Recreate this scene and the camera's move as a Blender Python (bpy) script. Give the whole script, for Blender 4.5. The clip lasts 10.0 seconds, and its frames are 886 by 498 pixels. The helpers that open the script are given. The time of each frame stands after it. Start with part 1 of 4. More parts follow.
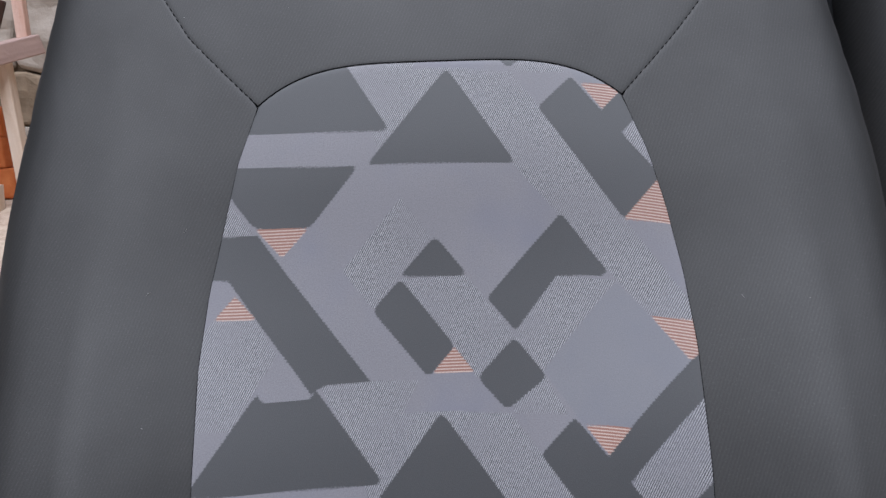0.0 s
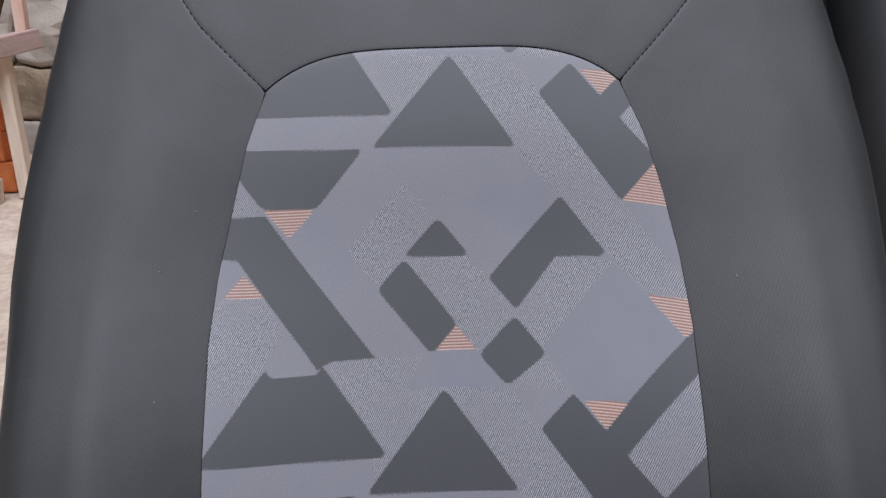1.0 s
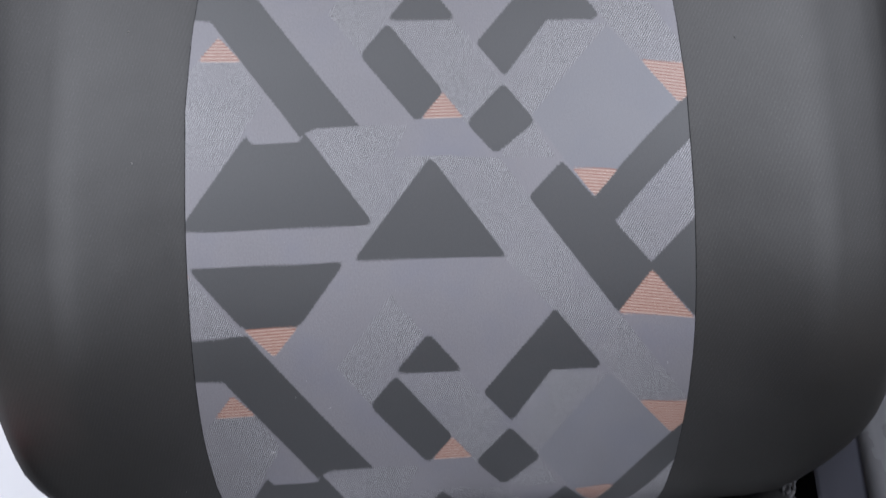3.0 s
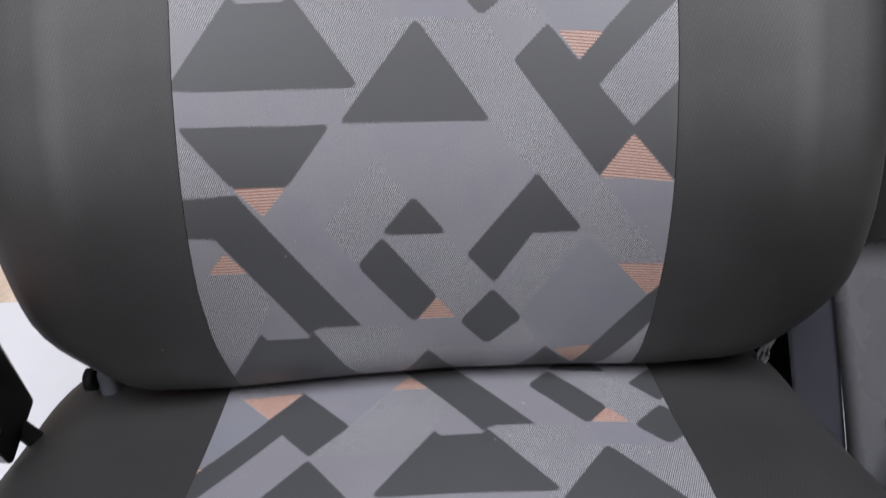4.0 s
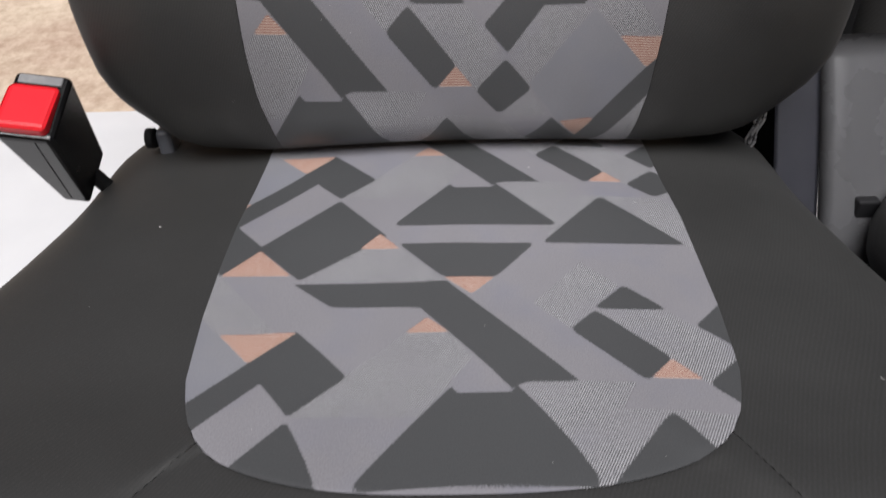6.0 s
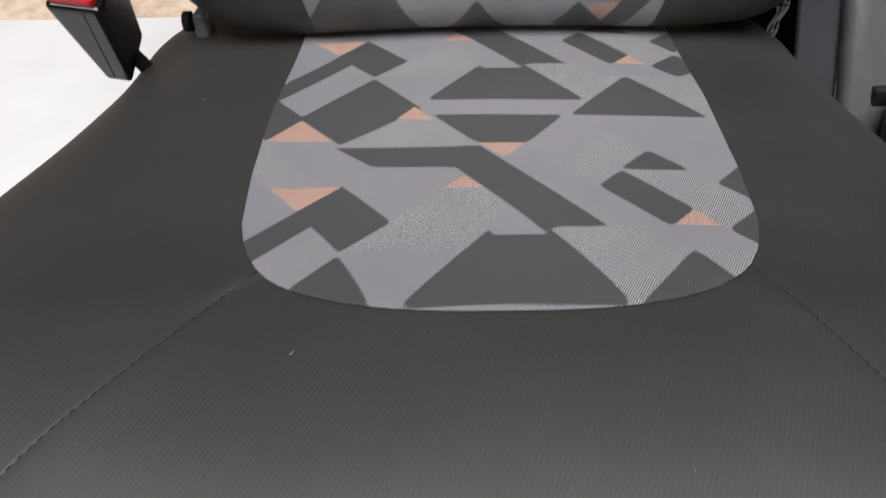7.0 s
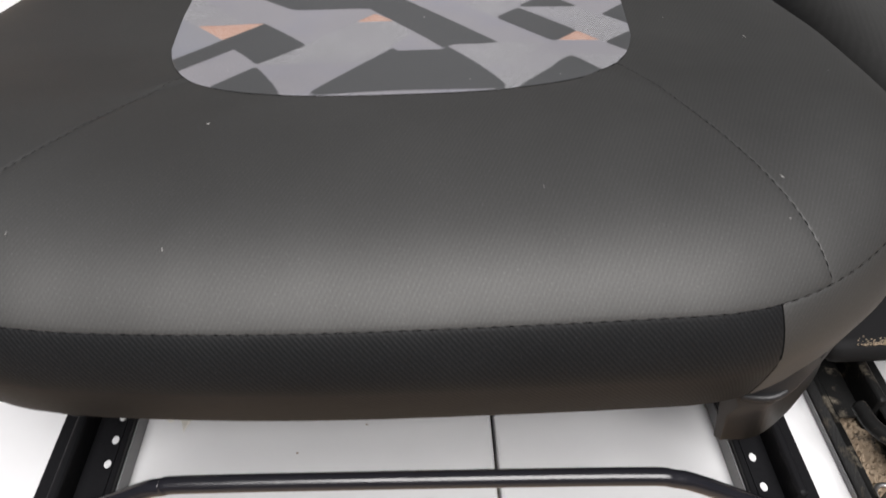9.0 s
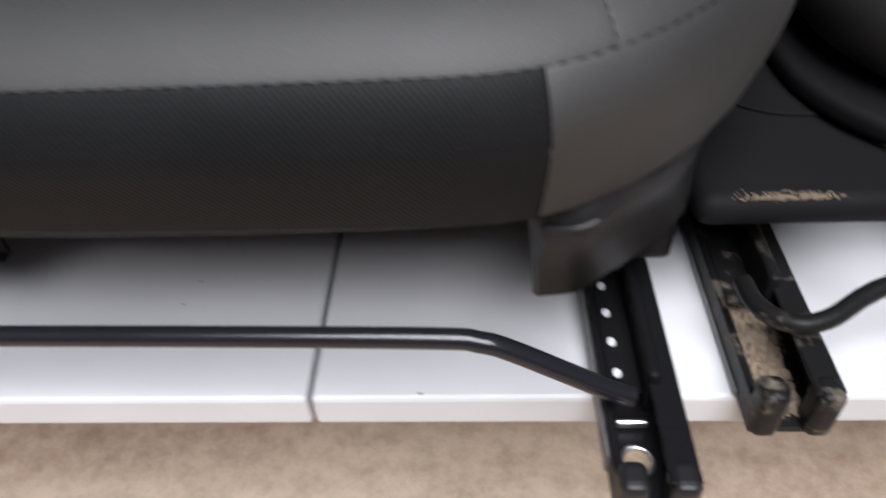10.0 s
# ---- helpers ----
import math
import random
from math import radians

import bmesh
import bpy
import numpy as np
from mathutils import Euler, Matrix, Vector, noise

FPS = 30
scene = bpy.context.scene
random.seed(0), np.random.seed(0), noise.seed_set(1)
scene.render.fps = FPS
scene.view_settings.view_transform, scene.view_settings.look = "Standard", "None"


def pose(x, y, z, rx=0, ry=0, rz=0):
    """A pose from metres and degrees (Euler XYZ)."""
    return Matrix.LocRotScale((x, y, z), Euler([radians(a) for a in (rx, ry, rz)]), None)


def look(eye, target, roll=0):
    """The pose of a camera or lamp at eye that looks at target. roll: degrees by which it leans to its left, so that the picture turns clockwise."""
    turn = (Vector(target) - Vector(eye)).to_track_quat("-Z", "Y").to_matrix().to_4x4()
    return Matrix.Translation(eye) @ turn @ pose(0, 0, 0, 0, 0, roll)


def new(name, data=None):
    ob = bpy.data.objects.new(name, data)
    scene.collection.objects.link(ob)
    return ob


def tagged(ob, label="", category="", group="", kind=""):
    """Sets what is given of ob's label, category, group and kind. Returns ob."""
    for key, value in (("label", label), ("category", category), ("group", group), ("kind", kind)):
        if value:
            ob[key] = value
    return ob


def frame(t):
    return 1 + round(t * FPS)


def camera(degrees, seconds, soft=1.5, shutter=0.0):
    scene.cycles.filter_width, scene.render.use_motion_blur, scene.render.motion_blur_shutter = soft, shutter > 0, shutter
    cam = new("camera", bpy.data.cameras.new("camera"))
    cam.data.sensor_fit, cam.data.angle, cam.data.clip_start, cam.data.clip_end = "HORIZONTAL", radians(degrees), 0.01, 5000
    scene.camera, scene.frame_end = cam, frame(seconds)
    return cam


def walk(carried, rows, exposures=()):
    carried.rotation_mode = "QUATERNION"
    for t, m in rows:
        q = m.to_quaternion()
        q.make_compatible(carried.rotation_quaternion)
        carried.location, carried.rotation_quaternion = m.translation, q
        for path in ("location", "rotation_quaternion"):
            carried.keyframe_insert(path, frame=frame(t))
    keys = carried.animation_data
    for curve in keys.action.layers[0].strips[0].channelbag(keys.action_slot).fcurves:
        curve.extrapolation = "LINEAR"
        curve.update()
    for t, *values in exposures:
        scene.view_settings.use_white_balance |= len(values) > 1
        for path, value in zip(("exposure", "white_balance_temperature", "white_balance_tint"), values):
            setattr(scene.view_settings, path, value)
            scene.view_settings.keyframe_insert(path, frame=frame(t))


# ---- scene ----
cam = camera(63.0, 10.0, shutter=0.4)
PATH = [
    (0, (-0.02, -0.012, 0.596), (0.065, 1.954, 0.235), -2.0),
    (0.5, (-0.022, -0.016, 0.593), (0.07, 1.949, 0.234), -2.0),
    (1, (-0.024, -0.026, 0.589), (0.067, 1.938, 0.218), -1.9),
    (1.5, (-0.025, -0.032, 0.576), (0.076, 1.929, 0.194), -1.9),
    (2, (-0.029, -0.037, 0.557), (0.061, 1.916, 0.134), -2.0),
    (2.5, (-0.032, -0.034, 0.536), (0.081, 1.889, -0.003), -1.9),
    (3, (-0.025, -0.033, 0.519), (0.08, 1.846, -0.161), -2.1),
    (4.5, (-0.007, -0.072, 0.49), (0.022, 1.662, -0.506), -2.2),
    (5, (-0.008, -0.093, 0.483), (0.003, 1.6, -0.582), -2.1),
    (5.5, (-0.006, -0.122, 0.475), (-0.013, 1.531, -0.651), -2.0),
    (7, (-0.026, -0.196, 0.446), (-0.069, 1.297, -0.884), -1.8),
    (7.5, (-0.036, -0.228, 0.438), (-0.038, 1.251, -0.909), -1.5),
    (8, (-0.032, -0.248, 0.432), (0.035, 1.219, -0.925), -0.7),
    (8.5, (-0.01, -0.272, 0.419), (0.071, 1.181, -0.953), -0.3),
    (9, (0.011, -0.299, 0.405), (0.031, 1.16, -0.963), -1.5),
    (9.2, (0.02, -0.305, 0.388), (0.018, 1.175, -0.958), -1.6),
    (9.5, (0.042, -0.312, 0.361), (0.028, 1.171, -0.981), -1.5),
    (9.7, (0.07, -0.31, 0.34), (0.024, 1.155, -1.022), -2.1),
    (10, (0.13, -0.306, 0.298), (0.032, 1.149, -1.07), -3.5),
]
walk(cam, [(t, look(eye, target, roll)) for t, eye, target, roll in PATH],
     exposures=[(0, 0.14, 5720, 14), (2, 0.06, 5750, 14), (3, 0.22, 5850, 14), (4.5, 0.22, 6180, 15), (5.5, 0.30, 6350, 14), (7, 0.42, 6520, 12), (7.5, 0.44, 6520, 12), (8, 0.66, 6520, 12), (8.5, 0.64, 6520, 12), (9, 0.60, 6500, 12), (9.5, 0.66, 6350, 13), (10, 0.50, 6080, 14)])

# ---- world and light: overcast daylight over a yard ----
world = bpy.data.worlds.new("overcast_sky")
scene.world = world
world.use_nodes = True
wn = world.node_tree
sky = wn.nodes.new("ShaderNodeTexSky")
sky.sky_type = "NISHITA"
sky.sun_disc = False
sky.sun_elevation, sky.sun_rotation = radians(63), radians(176)
sky.air_density, sky.dust_density, sky.ozone_density = 0.7, 6.0, 0.5
wn.links.new(sky.outputs[0], wn.nodes["Background"].inputs[0])
wn.nodes["Background"].inputs[1].default_value = 0.014
sun = new("sun", bpy.data.lights.new("sun", "SUN"))
sun.data.energy, sun.data.angle, sun.data.color = 3.9, radians(42), (1.0, 0.995, 0.98)
sun.matrix_world = look((0.05, -0.50, 1.0), (0, 0, 0))


# ---- materials ----
class Mat:
    """Small helper round a node material."""

    def __init__(self, name, colour=(0.5, 0.5, 0.5), rough=0.6, metal=0.0, sheen=0.0, spec=0.5):
        self.m = bpy.data.materials.new(name)
        self.m.use_nodes = True
        self.t = self.m.node_tree
        self.b = self.t.nodes["Principled BSDF"]
        self.b.inputs["Base Color"].default_value = (*colour, 1)
        self.b.inputs["Roughness"].default_value = rough
        self.b.inputs["Metallic"].default_value = metal
        self.b.inputs["Sheen Weight"].default_value = sheen
        self.b.inputs["Specular IOR Level"].default_value = spec

    def node(self, kind, **props):
        n = self.t.nodes.new(kind)
        for key, value in props.items():
            setattr(n, key, value)
        return n

    def put(self, value, socket):
        if isinstance(value, bpy.types.NodeSocket):
            self.t.links.new(value, socket)
        elif value is not None:
            socket.default_value = value

    def math(self, op, a, b=None, c=None):
        n = self.node("ShaderNodeMath", operation=op)
        for k, v in enumerate((a, b, c)):
            if v is not None:
                self.put(v, n.inputs[k])
        return n.outputs[0]

    def vmath(self, op, a, b=None):
        n = self.node("ShaderNodeVectorMath", operation=op)
        self.put(a, n.inputs[0])
        if b is not None:
            self.put(b, n.inputs[1])
        return n.outputs["Value"] if op in ("DOT_PRODUCT", "LENGTH") else n.outputs[0]

    def uv(self):
        return self.node("ShaderNodeTexCoord").outputs["UV"]

    def obj(self):
        return self.node("ShaderNodeTexCoord").outputs["Object"]

    def noise(self, vector, scale, detail=4.0, rough=0.55):
        n = self.node("ShaderNodeTexNoise")
        self.put(vector, n.inputs["Vector"])
        n.inputs["Scale"].default_value, n.inputs["Detail"].default_value = scale, detail
        n.inputs["Roughness"].default_value = rough
        return n.outputs["Fac"]

    def wave(self, vector, direction, period):
        """A smooth 0 to 1 stripe of that period along a direction."""
        d = self.vmath("DOT_PRODUCT", vector, tuple(6.28318 / period * c for c in direction))
        return self.math("MULTIPLY_ADD", self.math("SINE", d), 0.5, 0.5)

    def ramp(self, fac, stops):
        n = self.node("ShaderNodeValToRGB")
        self.put(fac, n.inputs[0])
        el = n.color_ramp.elements
        while len(el) < len(stops):
            el.new(0.5)
        for e, (p, c) in zip(el, stops):
            e.position, e.color = p, (*c, 1)
        return n.outputs[0]

    def mix(self, fac, a, b, blend="MIX"):
        n = self.node("ShaderNodeMix", data_type="RGBA", blend_type=blend)
        self.put(fac, n.inputs[0])
        for v, s in ((a, n.inputs[6]), (b, n.inputs[7])):
            self.put((*v, 1) if isinstance(v, tuple) else v, s)
        return n.outputs[2]

    def colour(self, value):
        self.put(value, self.b.inputs["Base Color"])

    def bump(self, height, distance, strength=1.0):
        n = self.node("ShaderNodeBump")
        n.inputs["Strength"].default_value, n.inputs["Distance"].default_value = strength, distance
        self.put(height, n.inputs["Height"])
        self.put(n.outputs[0], self.b.inputs["Normal"])


def black_fabric(name, colour=(0.0050, 0.0051, 0.0052), direction=(0.91, -0.41, 0), period=0.0020, depth=0.000006, contrast=0.09, rough=0.65, spec=0.84):
    """Black seat cloth with a fine slanting twill rib, a little lint and faint blotches."""
    m = Mat(name, colour, rough, 0.0, spec=spec)
    m.b.inputs["IOR"].default_value = 1.58
    m.b.inputs["Specular Tint"].default_value = (1.0, 0.995, 0.975, 1)
    uv = m.uv()
    rib = m.wave(uv, direction, period)
    cross = m.wave(uv, (direction[1], -direction[0], 0), period * 0.8)
    fine = m.noise(uv, 1700, 2)
    blot = m.noise(uv, 14, 4)
    shade = m.math("MULTIPLY_ADD", rib, contrast, 1 - contrast / 2)
    shade = m.math("MULTIPLY", shade, m.math("MULTIPLY_ADD", blot, 0.5, 0.75))
    shade = m.math("MULTIPLY", shade, m.math("MULTIPLY_ADD", fine, 0.9, 0.55))
    fleck = m.node("ShaderNodeMapRange")
    m.put(m.noise(uv, 900, 3, 0.7), fleck.inputs[0])
    fleck.inputs[1].default_value, fleck.inputs[2].default_value = 0.56, 0.74
    shade = m.math("MULTIPLY_ADD", fleck.outputs[0], 1.6, shade)
    scale = m.node("ShaderNodeVectorMath", operation="SCALE")
    scale.inputs[0].default_value = colour
    m.put(shade, scale.inputs["Scale"])
    m.colour(scale.outputs[0])
    gloss = m.math("MULTIPLY", m.math("MULTIPLY_ADD", fine, 0.4, 0.80), m.math("MULTIPLY_ADD", blot, 0.3, 0.85))
    gloss = m.math("MULTIPLY", gloss, m.math("MULTIPLY_ADD", rib, contrast * spec, (1 - contrast / 2) * spec))
    gloss = m.math("MULTIPLY_ADD", fleck.outputs[0], 0.30 * spec, gloss)
    m.put(gloss, m.b.inputs["Specular IOR Level"])
    weave = m.math("ADD", m.math("MULTIPLY_ADD", rib, 0.9, m.math("MULTIPLY", cross, 0.1)), m.math("MULTIPLY", fine, 0.2))
    # soft dents and creases of cloth stretched over foam
    dents = m.math("MULTIPLY_ADD", m.noise(uv, 13, 2), 0.0008, m.math("MULTIPLY", m.noise(m.vmath("MULTIPLY", uv, (1.0, 0.4, 1.0)), 48, 2), 0.00012))
    m.bump(m.math("MULTIPLY_ADD", weave, depth, dents), 1.0)
    return m.m


# The woven figure: a cell of 350 x 204 mm, with U to the right and V up, both in mm from the middle of the notch
# over the dark trapezium. Each figure is a convex outline whose corners are rounded.
CELL = (350.3, 203.6)
DARK = [
    ((-54, -46), (54, -48.5), (15.5, 8), (-15.5, 8)),
    ((87, -11), (41, -69), (131, -70.5)),
    ((-50, -66), (37, -68.5), (9.5, -104.5), (-21, -103)),
    ((83, -113), (62, -136), (103, -137)),
    ((63, -137), (47, -154.5), (79.7, -195), (95.5, -178)),
    ((130, -173), (108, -196), (125, -214.5), (149, -195)),
]
CHEVRON = [
    ((158, -100), (114, -150.5), (131, -169.5), (171, -116)),
    ((158, -100), (185.5, -132), (182.6, -135.2), (155.4, -136.7), (146, -117)),
    ((164, -13.5), (144, -35), (195, -99.8), (219, -74)),
    ((181.5, -33), (193.5, -47), (245, 19), (249.3, 51.8), (229, 27)),
    ((249.3, 51.8), (281.5, 15.2), (258, -10), (228, 24)),
    ((258, -12.5), (293.5, -58.4), (243, -104), (212, -70)),
]
BAND = [
    ((-110, -107.4), (-18.8, -107), (-34.4, -132.4), (-85, -130.5)),
    ((-45.5, -117), (-30, -107), (-18.8, -107), (47, -195.2), (11, -195)),
    ((8, -190), (21, -194.4), (13.5, -199.6)),
]
CUT = [
    ((193.5, -46.8), (214, -67.5), (257, -12), (238.9, 11.2)),
    ((-14.5, 2.0), (14.5, 2.0), (17.5, 14), (-17.5, 14)),
]
ORANGE = [
    ((-21, -102.3), (9.4, -103.7), (-4.9, -120)),
    ((-41.6, -154.4), (-18, -154.7), (-30.3, -141)),
    ((82, -192.5), (106.6, -193), (94.7, -178)),
    ((169.7, -17.4), (196, -16), (182.7, -32.8)),
    ((194.7, -100), (237.5, -99), (214, -72.5)),
    ((276.8, -71.2), (302, -72), (288.5, -55)),
    ((208.5, 48.4), (250, 50.5), (229, 26)),
]
TWILL = [
    ((17.5, 9.6), (74, 7.7), (65.5, -10.5), (40, -30)),
    ((30, -10.3), (100, -11), (48, -62)),
    ((72, -10.5), (127.3, -12.6), (240, -156), (208.5, -155.4)),
    ((62.3, -89.5), (80.3, -113.5), (47.6, -154), (29.6, -130)),
    ((62, -137), (102, -137.5), (148, -193), (109, -197)),
    ((155, -136), (190, -137), (147, -191), (130, -169)),
    ((146, -192), (160, -215.2), (129, -216), (130, -200)),
    ((-41.6, -154.5), (-18, -155), (-6, -176), (-30, -216), (-92, -214)),
    ((-107, -106.5), (-21, -106.2), (-48, -71.6), (-73.5, -71.2)),
]
SHOT = [((190, -137.5), (231, -178), (197, -222), (170, -222), (146, -191))]


def figured_cloth(name, woven):
    """Grey seat cloth woven with dark trapezia and triangles, twill bands and orange striped corners."""
    m = Mat(name, (0.2, 0.2, 0.2), 0.58, 0.0, 0.02, 0.95)
    m.b.inputs["Sheen Roughness"].default_value = 0.4
    uv = m.uv()
    sep = m.node("ShaderNodeSeparateXYZ")
    m.put(uv, sep.inputs[0])
    u = m.math("MULTIPLY", sep.outputs[0], 1000)
    v = m.math("MULTIPLY", sep.outputs[1], 1000)
    low = (-120.0, -228.0)
    # each pick of the weft carries the figure a little further, in steps
    pick = m.math("ADD", m.math("SNAP", v, 1.8), 0.9)
    v = m.math("MULTIPLY_ADD", m.math("SUBTRACT", pick, v), 0.55, v)
    wu = m.math("WRAP", u, low[0] + CELL[0], low[0])
    wv = m.math("WRAP", v, low[1] + CELL[1], low[1])
    comb = m.node("ShaderNodeCombineXYZ")
    m.put(wu, comb.inputs[0])
    m.put(wv, comb.inputs[1])
    comb.inputs[2].default_value = 1.0
    p = comb.outputs[0]

    def inside(points, radius):
        """Signed distance, negative inside, of one outline with rounded corners."""
        area = sum(a[0] * b[1] - b[0] * a[1] for a, b in zip(points, points[1:] + points[:1]))
        worst = None
        for a, b in zip(points, points[1:] + points[:1]):
            dx, dy = b[0] - a[0], b[1] - a[1]
            n = math.hypot(dx, dy) * (1 if area > 0 else -1)
            nx, ny = dy / n, -dx / n
            d = m.vmath("DOT_PRODUCT", p, (nx, ny, -(nx * a[0] + ny * a[1])))
            worst = d if worst is None else m.math("SMOOTH_MAX", worst, d, radius)
        return worst

    def field(shapes, radius):
        best = None
        for points in shapes:
            for su in (-CELL[0], 0.0, CELL[0]):
                for sv in (-CELL[1], 0.0, CELL[1]):
                    moved = tuple((x + su, y + sv) for x, y in points)
                    if max(x for x, _ in moved) < low[0] or min(x for x, _ in moved) > low[0] + CELL[0]:
                        continue
                    if max(y for _, y in moved) < low[1] or min(y for _, y in moved) > low[1] + CELL[1]:
                        continue
                    d = inside(moved, radius)
                    best = d if best is None else m.math("SMOOTH_MIN", best, d, 2.5)
        return best

    # the outline of a woven figure steps from thread to thread
    jag = m.math("MULTIPLY_ADD", m.noise(uv, 1000, 1), 1.6, -0.8)

    def mask(d):
        e = m.math("ADD", d, jag)
        n = m.node("ShaderNodeMapRange")
        m.put(e, n.inputs[0])
        n.inputs[1].default_value, n.inputs[2].default_value = 0.35, -0.35
        return n.outputs[0]

    wander = m.node("ShaderNodeVectorMath", operation="MULTIPLY_ADD")
    noisy = m.node("ShaderNodeTexNoise")
    m.put(uv, noisy.inputs["Vector"])
    noisy.inputs["Scale"].default_value, noisy.inputs["Detail"].default_value = 420, 2.0
    m.put(noisy.outputs["Color"], wander.inputs[0])
    wander.inputs[1].default_value = (0.0003, 0.0003, 0)
    m.put(uv, wander.inputs[2])
    thread = m.vmath("MULTIPLY", uv, (1.0, 0.45, 1.0))
    rib = m.wave(wander.outputs[0], (0.90, -0.43, 0), 0.00112)
    stripe = m.wave(uv, (0, 1, 0), 0.0018)
    fine = m.noise(uv, 1300, 2)
    blot = m.noise(uv, 9, 3)
    light = m.ramp(fine, [(0.25, (0.148, 0.144, 0.158)), (0.75, (0.222, 0.217, 0.233))])
    tint = m.node("ShaderNodeMapRange")
    m.put(m.noise(uv, 16, 3), tint.inputs[0])
    tint.inputs[1].default_value, tint.inputs[2].default_value = 0.48, 0.72
    light = m.mix(m.math("MULTIPLY", tint.outputs[0], 0.55), light, (0.152, 0.156, 0.198))
    dark = m.ramp(fine, [(0.25, (0.030, 0.0315, 0.0335)), (0.75, (0.047, 0.0490, 0.0515))])
    twill = m.mix(m.math("MULTIPLY", m.math("POWER", rib, 1.2), m.math("MULTIPLY_ADD", m.noise(thread, 1100, 2), 2.2, -0.1)), (0.020, 0.021, 0.025), (0.40, 0.398, 0.415))
    worn = m.node("ShaderNodeMapRange")
    m.put(m.noise(uv, 34, 3), worn.inputs[0])
    worn.inputs[1].default_value, worn.inputs[2].default_value = 0.36, 0.56
    worn.inputs[3].default_value, worn.inputs[4].default_value = 0.30, 1.0
    twill = m.mix(worn.outputs[0], m.mix(0.25, light, twill), twill)
    orange = m.mix(m.math("MULTIPLY", m.math("POWER", stripe, 2.2), m.math("MULTIPLY_ADD", m.noise(uv, 1500, 2), 1.6, 0.1)), (0.24, 0.100, 0.064), (0.56, 0.46, 0.40))
    shot = m.mix(0.4, light, (0.150, 0.160, 0.180))
    col = m.mix(mask(field(SHOT, 4.0)), light, shot)
    col = m.mix(mask(field(TWILL, 2.0)), col, twill)
    col = m.mix(mask(field(DARK, 7.0)), col, dark)
    col = m.mix(mask(field(CHEVRON, 4.5)), col, dark)
    col = m.mix(mask(field(CUT[:1], 10.0)), col, twill if woven else light)
    col = m.mix(mask(field(CUT[1:], 6.0)), col, light)
    col = m.mix(mask(field(BAND, 1.5)), col, dark)
    col = m.mix(mask(field(ORANGE, 3.0)), col, orange)
    grey = m.math("MULTIPLY_ADD", blot, 0.30, 0.85)
    scale = m.node("ShaderNodeVectorMath", operation="SCALE")
    m.put(col, scale.inputs[0])
    m.put(grey, scale.inputs["Scale"])
    m.colour(scale.outputs[0])
    m.bump(m.math("ADD", m.math("MULTIPLY", rib, 0.3), m.math("MULTIPLY", fine, 0.6)), 0.00008)
    return m.m


def plastic(name, colour, rough=0.45, grain=0.00006, spec=0.5):
    m = Mat(name, colour, rough, 0.0, 0.0, spec)
    o = m.obj()
    n = m.noise(o, 1100, 2)
    big = m.noise(o, 18, 4)
    m.put(m.math("MULTIPLY_ADD", big, 0.25, rough - 0.12), m.b.inputs["Roughness"])
    m.bump(n, grain)
    return m.m


def weathered(name, dark, light, scale, rough):
    """Stone, clay or timber: soft cloudy colour at two scales, with fine relief."""
    m = Mat(name, dark, rough, 0.0, 0.0, 0.25)
    o = m.obj()
    place = m.vmath("ADD", m.vmath("MULTIPLY", o, scale), m.vmath("SCALE", m.node("ShaderNodeObjectInfo").outputs["Location"]))
    f = m.math("MULTIPLY_ADD", m.noise(place, 1.0, 6, 0.6), 2.4, -0.7)
    m.colour(m.mix(f, dark, light))
    m.bump(m.noise(o, 60, 6, 0.65), 0.004)
    return m.m


def worn_paint(name, colour, dirt, amount=0.5, rough=0.4, spec=0.5):
    """Black painted steel with scuffs and dust."""
    m = Mat(name, colour, rough, 0.0, 0.0, spec)
    o = m.obj()
    n = m.noise(o, 40, 8, 0.7)
    f = m.node("ShaderNodeMapRange")
    m.put(n, f.inputs[0])
    f.inputs[1].default_value, f.inputs[2].default_value = 1 - amount, 1 - amount + 0.12
    m.colour(m.mix(f.outputs[0], colour, dirt))
    m.put(m.math("MULTIPLY_ADD", f.outputs[0], 0.4, rough), m.b.inputs["Roughness"])
    m.bump(m.noise(o, 300, 4), 0.0003)
    return m.m


CLOTH = black_fabric("black_seat_cloth")
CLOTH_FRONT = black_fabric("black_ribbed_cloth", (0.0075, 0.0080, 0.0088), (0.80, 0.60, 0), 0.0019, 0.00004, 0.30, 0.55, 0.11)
BACK_FIGURE = figured_cloth("figured_cloth_back", True)
SEAT_FIGURE = figured_cloth("figured_cloth_seat", False)
THREAD = Mat("black_thread", (0.004, 0.004, 0.004), 0.9, 0.0, 0.0, 0.1).m
BLACK_PLASTIC = plastic("black_plastic", (0.012, 0.012, 0.013), 0.42, 0.00006, 0.38)
DULL_PLASTIC = plastic("dull_black_plastic", (0.007, 0.007, 0.0075), 0.7, 0.00012, 0.14)
GREY_PLASTIC = plastic("grey_plastic", (0.16, 0.16, 0.168), 0.27)
GLOSS_BLACK = plastic("glossy_black_plastic", (0.004, 0.004, 0.0045), 0.24, 0.00002, 0.5)
SLATE = plastic("slate_grey_plastic", (0.10, 0.105, 0.12), 0.4)
DARK_GREY_PLASTIC = plastic("dark_grey_plastic", (0.055, 0.056, 0.070), 0.34)
RED_PLASTIC = plastic("red_plastic", (0.72, 0.02, 0.03), 0.32)
